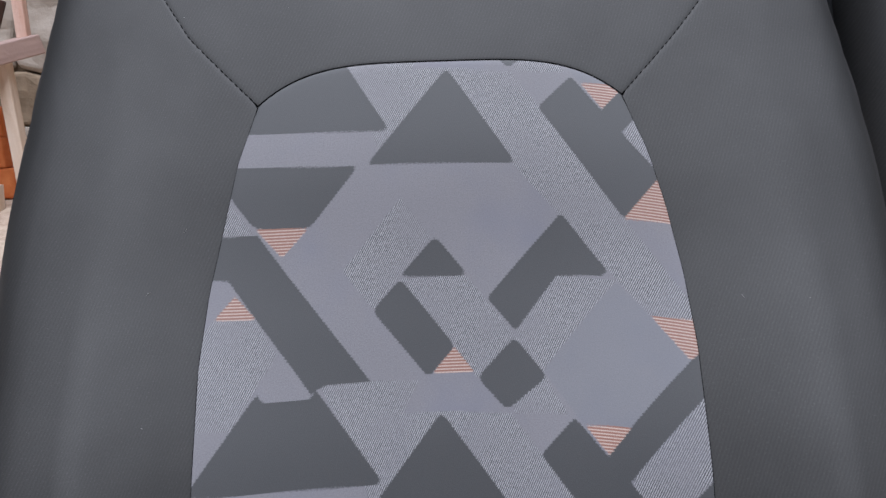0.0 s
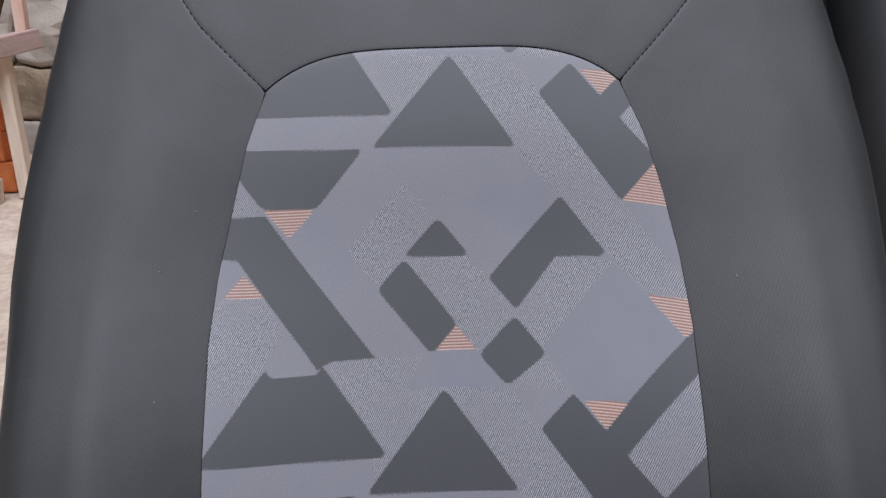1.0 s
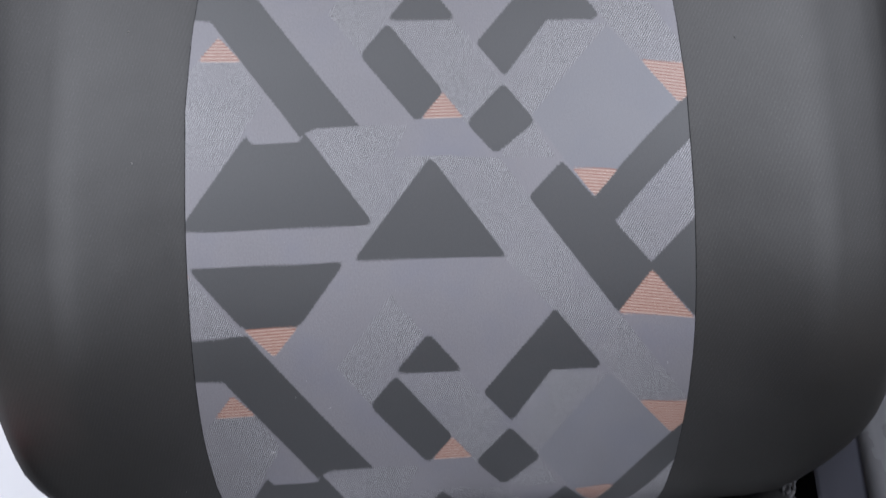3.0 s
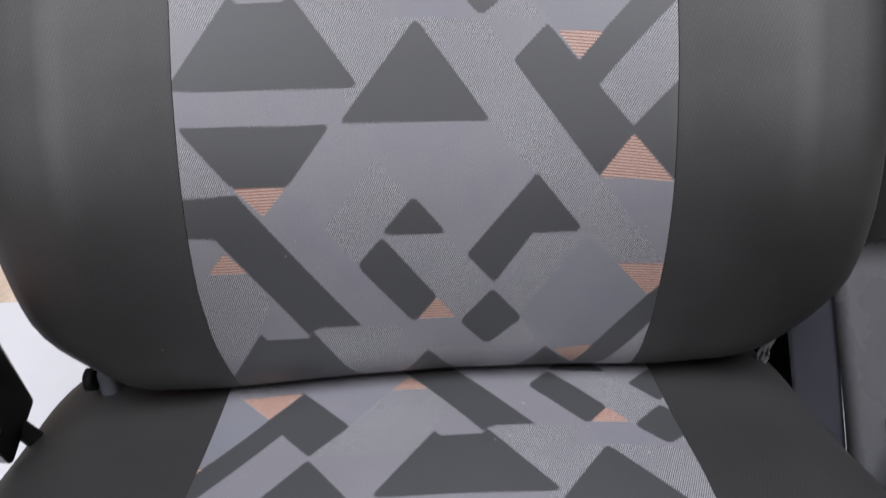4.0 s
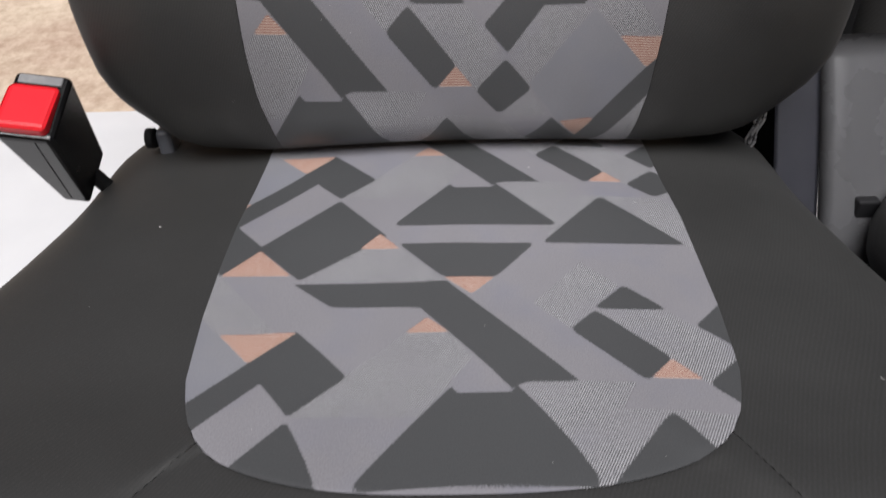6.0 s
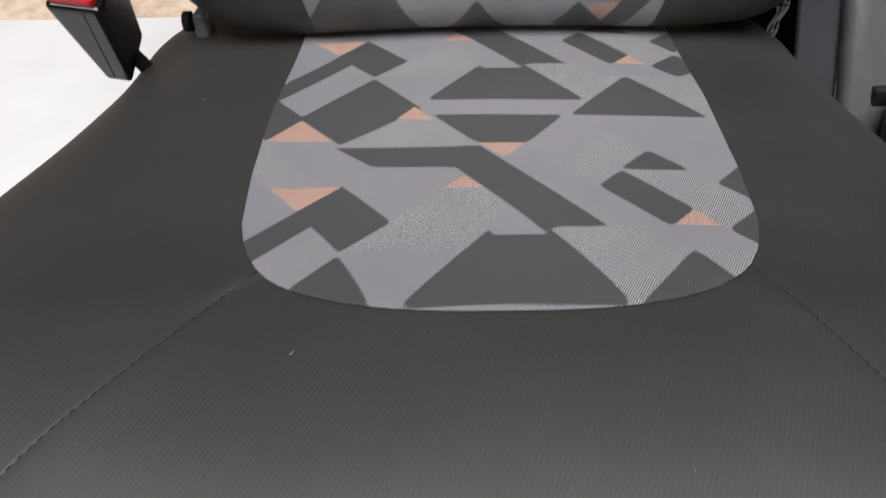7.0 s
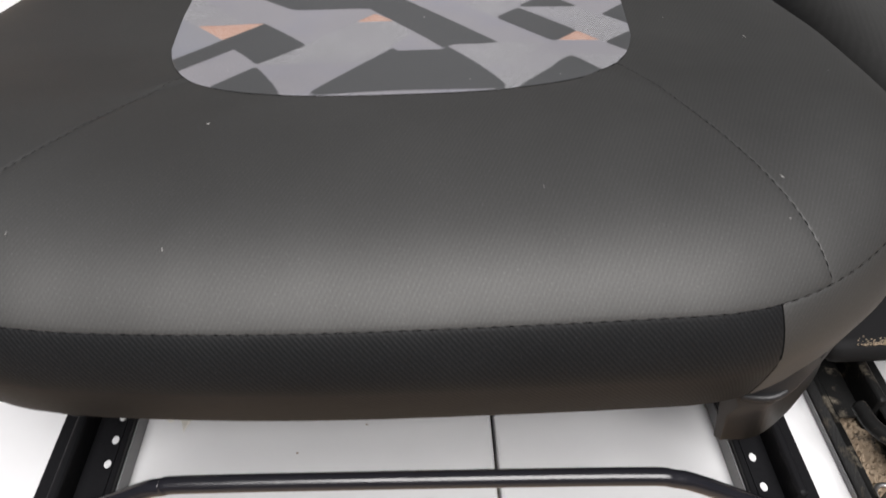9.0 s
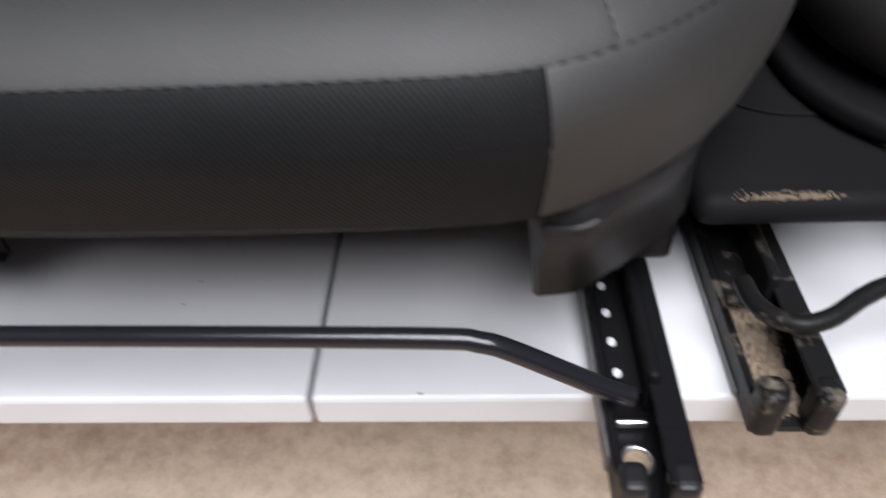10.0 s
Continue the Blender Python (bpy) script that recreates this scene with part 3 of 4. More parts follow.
def back_surface(a, h):
    d, na, nh = BACKPAD.away(a, h)
    under = max(0.0, -nh)
    r = BACKPAD.bend + 0.012 * under * under
    d = eased(d, 0.010)
    a0, h0 = a - na * d, h - nh * d
    z = back_z(h0)
    z1 = back_z(h0 + 0.01)
    y, y1 = float(np.interp(z, _z, _y)), float(np.interp(z1, _z, _y))
    up = Vector((0, y1 - y, z1 - z)).normalized()
    behind = Vector((0, up.z, -up.y))
    x = a0 * lerp_table(BACK_WIDTH, z) / 0.277
    reach = min(abs(x), 0.215)
    fwd = lerp_table(BACK_FORWARD, z) * reach * reach
    lean = min(max((abs(x) - 0.15) / 0.08, 0.0), 1.0)
    waist = lerp_table(BACK_WAIST_RIGHT if x > 0 else BACK_WAIST_LEFT, z)
    base = Vector((x + (0.006 + waist) * lean, y - fwd, z + 0.012 * lean * max(0.0, 1 - (z - 0.2) / 0.2)))
    th = min(d / r, math.pi / 2)
    rest = max(d - r * math.pi / 2, 0.0)
    out = r * math.sin(th) - 0.15 * rest
    tuck = math.exp(-((h - PUCKER_H) / 0.016) ** 2)
    gather = 0.0045 * tuck * noise.noise(Vector((a * 22, 0.5, 3.1))) + 0.002 * tuck * noise.noise(Vector((a * 60, h * 30, 7.7)))
    return base + (Vector((na, 0, 0)) + up * nh) * out + behind * (r * (1 - math.cos(th)) + rest + gather)


def back_uv(a, h):
    z = back_z(h)
    return pulled(a * lerp_table(BACK_WIDTH, z) / 0.277, h, 0.240, BACK_PULL)


def back_plan(x, z):
    return x * 0.277 / lerp_table(BACK_WIDTH, z), back_h(z)


BACK_SIDE = [(0.17, 0.130), (0.205, 0.134), (0.24, 0.1405), (0.28, 0.1425), (0.35, 0.1435), (0.40, 0.1445), (0.46, 0.1440), (0.499, 0.1400),
             (0.537, 0.1325), (0.571, 0.1245), (0.60, 0.1135), (0.65, 0.09)]
BACK_BOTTOM = 0.165
BACK_SHIFT = [(0.27, -0.0045), (0.35, -0.0025), (0.46, 0.0), (0.537, 0.0025), (0.60, 0.0020)]


def back_top(s):
    return 0.6297 - 0.024 * abs(s) ** 4


def back_insert_place(t, s):
    z = BACK_BOTTOM + (back_top(s) - BACK_BOTTOM) * t
    return back_plan(lerp_table(BACK_SHIFT, z) + s * lerp_table(BACK_SIDE, min(z, 0.604)), z)


part("backrest_insert", patch(back_surface, back_insert_place, clustered(0.46, 0.008), ss_in,
                              lambda t, s: sunk((s + 1) / 2, 0.28) + 0.00025 * math.exp(-(1 - t) * 0.46 / 0.0010) - 0.0004, back_uv),
     BACK_FIGURE, car_seat, "grey cloth insert woven with dark trapezia and orange striped corners")

TOP_Z = 0.715


def back_top_line(f):
    s = 2 * f - 1
    z = back_top(s)
    return back_plan(lerp_table(BACK_SHIFT, z) + s * lerp_table(BACK_SIDE, min(z, 0.604)), z)


def back_top_rim(f):
    return back_plan(0.003 + (2 * f - 1) * 0.213, TOP_Z)


part("backrest_top_panel", patch(back_surface, lambda t, s: tuple(p + (q - p) * t for p, q in zip(back_top_line(s), back_top_rim(s))),
                                 clustered(0.13, 0.009), clustered(0.3, 0.009), lambda t, s: sunk(s, 0.3) + 0.00025 * math.exp(-t * 0.13 / 0.0010)),
     CLOTH, car_seat)
for sign in (-1, 1):
    corner, far = back_top_line(0.0 if sign < 0 else 1.0), back_top_rim(0.0 if sign < 0 else 1.0)
    edge = [(far[0] + (corner[0] - far[0]) * i / 12, far[1] + (corner[1] - far[1]) * i / 12) for i in range(13)]
    for i in range(1, 41):
        z = back_top(1) + (BACK_BOTTOM - back_top(1)) * i / 40
        edge.append(back_plan(lerp_table(BACK_SHIFT, z) + sign * lerp_table(BACK_SIDE, z), z))
    n = len(edge) - 1

    def side_place(t, s):
        k = min(int(s * n), n - 1)
        f = s * n - k
        a = (edge[k][0] + (edge[k + 1][0] - edge[k][0]) * f, edge[k][1] + (edge[k + 1][1] - edge[k][1]) * f)
        g = 0.03 + 1.17 * s if sign < 0 else 2.97 - 1.17 * s
        b = BACKPAD.rim(g, 0.088)
        return a[0] + (b[0] - a[0]) * t, a[1] + (b[1] - a[1]) * t

    part("backrest_bolster", patch(back_surface, side_place, clustered(0.16, 0.008), [i / 90 for i in range(91)],
                                   lambda t, s: 0.00025 * math.exp(-t * 0.16 / 0.0010) + 0.00025 * math.exp(-s * 0.5 / 0.0010)), CLOTH, car_seat)
    part("stitching", stitches(back_surface, edge[:13], 0.0042, 0.0037, 0.0008), THREAD, car_seat)
    part("seam", seam_groove(back_surface, edge[:13], 0.0003), THREAD, car_seat)
    part("seam", seam_groove(back_surface, edge[12:], 0.0007), THREAD, car_seat)
    part("stitching", stitches(back_surface, edge[12:], 0.0044, 0.0034, 0.0008, 0.0002), THREAD, car_seat)
top_line = [back_top_line(i / 40) for i in range(41)]
part("seam", seam_groove(back_surface, top_line, 0.0008, 0.0003), THREAD, car_seat)
part("stitching", stitches(back_surface, top_line, 0.0044, 0.0034, 0.0009, 0.0006), THREAD, car_seat)


def back_shell():
    """The hard rear cover of the backrest."""
    bm = bmesh.new()
    ring = [bm.verts.new(back_surface(*BACKPAD.rim(3 * i / 120, 0.086))) for i in range(121)]
    inner = [bm.verts.new(Vector((v.co.x * 0.9, v.co.y + 0.03, 0.46 + (v.co.z - 0.46) * 0.93))) for v in ring]
    for k in range(120):
        bm.faces.new((ring[k], ring[k + 1], inner[k + 1], inner[k]))
    bm.faces.new(inner)
    a, b = ring[0], ring[-1]
    lip = [bm.verts.new(Vector(back_surface(*back_plan(0.003 + (2 * i / 20 - 1) * 0.213, TOP_Z)))) for i in range(21)]
    bm.faces.new([inner[0], a, *lip, b, inner[-1]])
    return bm


part("backrest_shell", back_shell(), BLACK_PLASTIC, car_seat)

# ---- the white board that the seat stands on, and the yard ----
board = thing("display_board", "white painted board platform with an open joint", "board")


def slab(x0, x1):
    bm = box(bmesh.new(), (x0, -0.097, -0.022), (x1, 0.83, 0.0), 0.0025, 2)
    return bm


part("board_panel", slab(-1.6, 0.0430), BOARD, board)
part("board_panel", slab(0.0450, 1.7), BOARD, board)
bm = bmesh.new()
for x0, y0 in ((-1.45, 0.08), (1.4, 0.08), (-1.45, 0.72), (1.4, 0.72), (0.0, 0.4)):
    box(bm, (x0 - 0.04, y0 - 0.04, -0.35), (x0 + 0.04, y0 + 0.04, -0.022), 0.004)
box(bm, (-1.55, 0.38, -0.07), (1.65, 0.42, -0.022), 0.003)
part("trestle", bm, TIMBER, board)
# Dark strip added below the joint so that the gap reads dark.
part("joint_dark_strip", box(bmesh.new(), (0.030, -0.055, -0.060), (0.058, 0.375, -0.0222), 0.002), RAIL_STEEL, board, "dark strip added under the joint to keep it dark")


bm = bmesh.new()
for x, y, r in ((-0.081, -0.051, 0.0006), (-0.038, -0.032, 0.0006), (0.100, -0.094, 0.0009), (-0.30, 0.10, 0.0006), (-0.36, 0.22, 0.0007), (-0.033, -0.014, 0.0006)):
    for v in bmesh.ops.create_icosphere(bm, subdivisions=1, radius=r)["verts"]:
        v.co = Vector((v.co.x * 1.8 + x, v.co.y + y, v.co.z * 0.4 + 0.0003))
tagged(part("specks", bm, STONE, board, "small dark specks of dirt"), kind="stuff")


def ground_sheet():
    bm = bmesh.new()
    xs = [-60, -20, -8] + [-4 + 0.25 * i for i in range(33)] + [8, 20, 60]
    ys = [-60, -20, -6, -3, -1.5, -0.5, 0.3, 0.8] + [0.9 + 0.15 * i for i in range(22)] + [4.6, 6, 15, 60]

    def height(x, y):
        rise = min(max(y - 0.9, 0.0), 3.2) * 0.25
        return -0.35 + rise + 0.012 * noise.noise(Vector((x * 1.3, y * 1.3, 0)))

    grid = [[bm.verts.new((x, y, height(x, y))) for x in xs] for y in ys]
    for i in range(len(ys) - 1):
        for k in range(len(xs) - 1):
            bm.faces.new((grid[i][k], grid[i][k + 1], grid[i + 1][k + 1], grid[i + 1][k])).smooth = True
    return bm


tagged(part("ground", ground_sheet(), GROUND), "sandy beige concrete yard with stains", "ground", kind="structure")


# ---- rails, lift bar and small parts under the seat ----
def seat_rail(parent, x0, x1, front, back, steel, inner_end, top=0.024, holes=(), hole_x=0.0, flip=False, reflect_top=0.0135):
    """A slide rail: a channel with turned-in lips, a slotted plate, the sliding inner rail and end stops."""
    mid, w = (x0 + x1) / 2, x1 - x0
    to_x = (lambda x: x0 + x1 - x) if flip else (lambda x: x)

    def bar_box(bm, a, b, *rest):
        lo, hi = sorted((to_x(a[0]), to_x(b[0])))
        return box(bm, (lo, a[1], a[2]), (hi, b[1], b[2]), *rest)

    bm = bmesh.new()
    outline = [(x0, 0.0005), (x1, 0.0005), (x1, top + 0.003), (x1 - 0.013, top + 0.003), (x1 - 0.013, top + 0.0005), (x1 - 0.004, top + 0.0005),
               (x1 - 0.004, 0.004), (x0 + 0.004, 0.004), (x0 + 0.004, 0.0180), (x0, 0.0180)]
    ends = [[bm.verts.new((to_x(x), y, z)) for x, z in outline] for y in (front, back)]
    n = len(outline)
    for i in range(n):
        bm.faces.new((ends[0][i], ends[0][(i + 1) % n], ends[1][(i + 1) % n], ends[1][i]))
    bm.faces.new(ends[0][::-1])
    bm.faces.new(ends[1])
    bmesh.ops.recalc_face_normals(bm, faces=bm.faces[:])
    bmesh.ops.bevel(bm, geom=[e for e in bm.edges if len(e.link_faces) == 2 and e.calc_face_angle() > 1], offset=0.0007, segments=1, affect="EDGES")
    rail = part("slide_rail", bm, steel, parent, "black steel slide rail with end stops")
    bm = bmesh.new()
    bar_box(bm, (x0 + 0.0045, inner_end, 0.0145), (mid + 0.002, back, 0.0170))
    part("slotted_plate", bm, steel, rail)
    bm = bmesh.new()
    bar_box(bm, (mid + 0.0025, inner_end - 0.004, 0.006), (mid + 0.0085, back, top + 0.010), 0.0025, 3)
    part("inner_rail", bm, steel, rail)
    for x in (x0 + 0.006, x1 - 0.006):
        bm = bmesh.new()
        bar_box(bm, (x - 0.0062, front - 0.004, 0.001), (x + 0.0062, front + 0.011, top + 0.004), 0.0044, 4)
        part("end_stop", bm, DIRTY_STEEL if steel is DIRTY_STEEL else BLACK_PLASTIC, rail)
    for y in holes:
        bm = bmesh.new()
        made = bmesh.ops.create_cone(bm, cap_ends=True, segments=14, radius1=0.0024, radius2=0.0024, depth=0.0006)["verts"]
        for v in made:
            v.co = Vector((hole_x + v.co.x * 0.85, y + v.co.y * 1.15, 0.0172 + v.co.z))
        part("slot", bm, BOARD, rail, "bright slot through the rail")
    # Grey strip put on as the white board's reflection in the rail's side.
    skin = bmesh.new()
    bar_box(skin, (x0 - 0.0012, front + 0.020, 0.0006), (x0 - 0.0002, back, reflect_top), 0.0003)
    part("side_reflection", skin, BARE_STEEL, rail, "grey strip put on as the board's reflection in the rail's side")
    return rail


def ring(bm, centre, radius, thick, sides=24):
    pts = [Vector(centre) + radius * Vector((math.cos(a), math.sin(a), 0)) for a in (2 * math.pi * i / sides for i in range(sides + 1))]
    return tube(bm, pts, thick, 8, False)


left_rail = seat_rail(car_seat, -0.222, -0.183, -0.163, 0.40, RAIL_STEEL, -0.105, holes=[-0.031 - 0.0165 * i for i in range(-1, 3)], hole_x=-0.1907, flip=True)
right_rail = seat_rail(car_seat, 0.186, 0.219, -0.157, 0.40, RAIL_STEEL, -0.105, holes=[-0.057 - 0.0190 * i for i in range(-1, 3)], hole_x=0.1947)
for rail, x in ((left_rail, -0.2025), (right_rail, 0.1990)):
    part("bolt_hole", ring(bmesh.new(), (x, -0.135, 0.006), 0.0070, 0.0014), BRIGHT_STEEL, rail, "bright worn ring of a bolt hole")
    bm = bmesh.new()
    box(bm, (x - 0.0075, -0.1185, 0.006), (x + 0.0075, -0.1155, 0.011), 0.0012)
    part("catch", bm, BRIGHT_STEEL, rail, "bright worn catch")
    bm = bmesh.new()
    for v in bmesh.ops.create_cone(bm, cap_ends=True, segments=24, radius1=0.0062, radius2=0.0062, depth=0.0006)["verts"]:
        v.co += Vector((x, -0.135, 0.0052))
    part("bolt_opening", bm, STONE, rail, "pale ground seen through the bolt hole")

bar = smooth_path([(-0.206, -0.100, 0.026), (-0.190, -0.101, 0.030), (-0.150, -0.1015, 0.051), (-0.138, -0.102, 0.0555), (-0.120, -0.102, 0.057), (0.0, -0.106, 0.060),
                   (0.110, -0.110, 0.062), (0.130, -0.1115, 0.061), (0.144, -0.1125, 0.056), (0.182, -0.116, 0.036), (0.197, -0.117, 0.030)], 8)
part("lift_bar", tube(bmesh.new(), bar, 0.0048, 16), ROD_STEEL, car_seat, "black painted steel adjuster bar")


def side_valance():
    """A moulded skirt under the cushion's corner, with a folded lip."""
    bm = bmesh.new()
    run = smooth_path([(0.1545, -0.098, 0), (0.172, -0.100, 0), (0.197, -0.083, 0), (0.224, -0.052, 0), (0.238, 0.00, 0), (0.242, 0.10, 0), (0.240, 0.35, 0)], 8)
    rows = []
    for k, p in enumerate(run):
        f = k / (len(run) - 1)
        top, low = 0.114 + 0.016 * min(f * 4, 1), 0.074 + 0.010 * min(f * 4, 1)
        inward = Vector((0, 0.20, 0)) - p
        inward.z = 0
        inward.normalize()
        rows.append([bm.verts.new(p + Vector((0, 0, top)) + inward * 0.006), bm.verts.new(p + Vector((0, 0, top - 0.008)) - inward * 0.002),
                     bm.verts.new(p + Vector((0, 0, (top + low) / 2)) + inward * 0.002), bm.verts.new(p + Vector((0, 0, low))),
                     bm.verts.new(p + Vector((0, 0, low - 0.001)) + inward * 0.004), bm.verts.new(p + Vector((0, 0, top - 0.004)) + inward * 0.010)])
    for a, b in zip(rows, rows[1:]):
        for i in range(5):
            bm.faces.new((a[i], b[i], b[i + 1], a[i + 1])).smooth = True
    bm.faces.new(rows[0])
    bm.faces.new(rows[-1][::-1])
    return bm


part("side_valance", side_valance(), BLACK_PLASTIC, car_seat, "black plastic skirt under the cushion's corner")
lip = smooth_path([(0.1555, -0.0975, 0.112), (0.172, -0.1005, 0.116), (0.196, -0.083, 0.122), (0.218, -0.060, 0.127)], 8)
part("valance_lip", tube(bmesh.new(), lip, 0.0022, 10), BLACK_PLASTIC, car_seat)
bm = bmesh.new()
box(bm, (-0.205, -0.055, 0.052), (-0.139, 0.36, 0.084), 0.004)
part("seat_frame", bm, RAIL_STEEL, car_seat)
bm = bmesh.new()
box(bm, (0.160, -0.055, 0.052), (0.222, 0.36, 0.084), 0.004)
part("seat_frame", bm, RAIL_STEEL, car_seat)
for x0, x1 in ((-0.214, -0.182), (0.184, 0.212)):
    for y in (0.0, 0.30):
        part("rail_bracket", box(bmesh.new(), (x0, y, 0.030), (x1, y + 0.03, 0.056), 0.002), RAIL_STEEL, car_seat)
bm = bmesh.new()
box(bm, (-0.116, -0.045, 0.052), (-0.110, -0.041, 0.090), 0.001)
box(bm, (-0.116, -0.050, 0.051), (-0.110, -0.041, 0.054), 0.0008)
part("hook", bm, RAIL_STEEL, car_seat, "small black steel hook")


def paper_tag():
    bm = bmesh.new()
    rows = []
    for i in range(25):
        f = i / 24
        y, z = -0.036 - 0.024 * f, 0.090 - 0.040 * f ** 1.3
        row = []
        for k in range(15):
            g = k / 14
            fold = noise.fractal(Vector((g * 2.2, f * 2.6, 5.0)), 0.9, 2.0, 3)
            row.append(bm.verts.new((-0.140 + 0.044 * g - 0.007 * f - 0.030 * f * g + 0.002 * fold, y + 0.006 * fold, z + 0.004 * noise.fractal(Vector((g * 2.5, f * 2.5, 9.0)), 0.9, 2.0, 3))))
        rows.append(row)
    for a, b in zip(rows, rows[1:]):
        for k in range(14):
            bm.faces.new((a[k], a[k + 1], b[k + 1], b[k]))
    bmesh.ops.solidify(bm, geom=bm.faces[:], thickness=0.0006)
    for f in bm.faces:
        f.smooth = True
    return bm


part("label_tag", paper_tag(), PAPER, car_seat, "crumpled white cloth label")

# ---- belt buckle on the seat's side ----
def buckle():
    side, wide, up = Vector((0.985, 0.031, -0.170)), Vector((0.054, 0.879, 0.474)), Vector((0.164, -0.476, 0.864))
    m = Matrix((side, wide, up)).transposed().to_4x4()
    m.translation = Vector((-0.2955, 0.3075, 0.177))
    bm = bmesh.new()
    box(bm, (-0.018, 0.0, 0.0), (0.018, 0.052, 0.086), 0.004, 3, m)
    for v in bm.verts:
        q = m.inverted() @ v.co
        low = max(0.0, 1 - q.z / 0.05)
        q.y = q.y * (1 - 0.15 * low)
        q.x = 0.018 + (q.x - 0.018) * (1 - 0.55 * low * low)
        v.co = m @ q
    shell = part("buckle", bm, GLOSS_BLACK, car_seat, "black plastic belt buckle with a red release button")
    bm = bmesh.new()
    box(bm, (-0.0165, 0.003, 0.0850), (0.0150, 0.039, 0.0905), 0.004, 3, m)
    for v in bm.verts:
        q = m.inverted() @ v.co
        q.z += 0.005 * max(0.0, 1 - abs(q.y - 0.014) / 0.026) if q.z > 0.087 else 0.0
        v.co = m @ q
    part("release_button", bm, RED_PLASTIC, shell, "bright red release button")
    bm = bmesh.new()
    box(bm, (-0.0140, 0.0420, 0.0855), (0.0140, 0.0490, 0.0872), 0.0008, 2, m)
    part("latch_slot", bm, BARE_STEEL, shell, "grey metal edge of the latch slot")
    bm = bmesh.new()
    box(bm, (0.006, -0.0004, 0.006), (0.0066, 0.0004, 0.082), 0.0002, 1, m)
    part("mould_seam", bm, THREAD, shell)
    bm = bmesh.new()
    path = smooth_path([m @ Vector((0.010, 0.026, 0.008)), (-0.262, 0.335, 0.150), (-0.245, 0.345, 0.10), (-0.235, 0.35, 0.04)], 6)
    tube(bm, path, 0.006, 12)
    part("stalk", bm, DULL_PLASTIC, shell)


buckle()
bm = bmesh.new()
box(bm, (-0.2385, 0.358, 0.120), (-0.2265, 0.380, 0.206), 0.004, 3)
part("hinge_cover", bm, SLATE, car_seat, "small slate grey plastic hinge cover")
bm = bmesh.new()
tube(bm, [(-0.2445, 0.360, 0.200), (-0.2388, 0.360, 0.200)], 0.0080, 20)
part("hinge_knob", bm, DULL_PLASTIC, car_seat)
# Dark sheet added behind the recliner gap to keep the gap black.
bm = bmesh.new()
box(bm, (0.190, 0.425, 0.006), (0.320, 0.432, 0.30), 0.002)
part("gap_backing", bm, DULL_PLASTIC, car_seat)
bm = bmesh.new()
for k in range(3):
    line = [(0.2260 + 0.0035 * k + 0.0012 * math.sin(2.1 * i + k) + 0.0011 * i, 0.371 - 0.001 * k, 0.146 + 0.007 * k + 0.0065 * i) for i in range(9)]
    tube(bm, smooth_path(line, 3), 0.0013 + 0.0004 * (k == 1), 8)
part("recliner_spring", bm, BARE_STEEL, car_seat, "twisted worn steel recliner spring")

# ---- the second seat beside it ----
other = thing("car_seat", "second dark car seat with grey plastic side covers", "car seat")


def plate(x0, x1, y, z0, z1, deep, bulge, bevel=0.0006):
    """A moulded cover panel with a softly bowed face."""
    bm = bmesh.new()
    nx, nz = 10, 16
    grid = []
    for i in range(nz + 1):
        fz = i / nz
        row = []
        for k in range(nx + 1):
            fx = k / nx
            edge = min(fx, 1 - fx) * (x1 - x0)
            drop = bevel * max(0.0, 1 - edge / bevel) ** 2
            row.append(bm.verts.new((x0 + (x1 - x0) * fx, y + drop - bulge * math.sin(math.pi * fz) + 0.55 * (z1 - z0) * fz, z0 + (z1 - z0) * fz)))
        grid.append(row)
    for i in range(nz):
        for k in range(nx):
            bm.faces.new((grid[i][k], grid[i][k + 1], grid[i + 1][k + 1], grid[i + 1][k])).smooth = True
    bmesh.ops.solidify(bm, geom=bm.faces[:], thickness=-deep)
    return bm


part("recliner_cover", plate(0.2485, 0.2840, 0.2655, 0.0005, 0.265, 0.012, 0.008), DARK_GREY_PLASTIC, other, "dark grey plastic recliner cover")
cover = part("side_cover", plate(0.2845, 0.400, 0.2660, 0.0005, 0.252, 0.03, 0.012, 0.004), GREY_PLASTIC, other, "scuffed grey plastic side cover")
bm = bmesh.new()
box(bm, (0.312, 0.326, 0.127), (0.330, 0.338, 0.146), 0.002)
part("belt_slot", bm, BLACK_PLASTIC, cover, "dark belt slot")


def pad_block(lo, hi, r, m=None, seg=5):
    bm = bmesh.new()
    box(bm, lo, hi, r, seg, m)
    for f in bm.faces:
        f.smooth = True
    return bm


def with_uv(bm):
    layer = bm.loops.layers.uv.new("UVMap")
    for f in bm.faces:
        for loop in f.loops:
            loop[layer].uv = (loop.vert.co.x + 0.3 * loop.vert.co.y, loop.vert.co.z + loop.vert.co.y)
    return bm


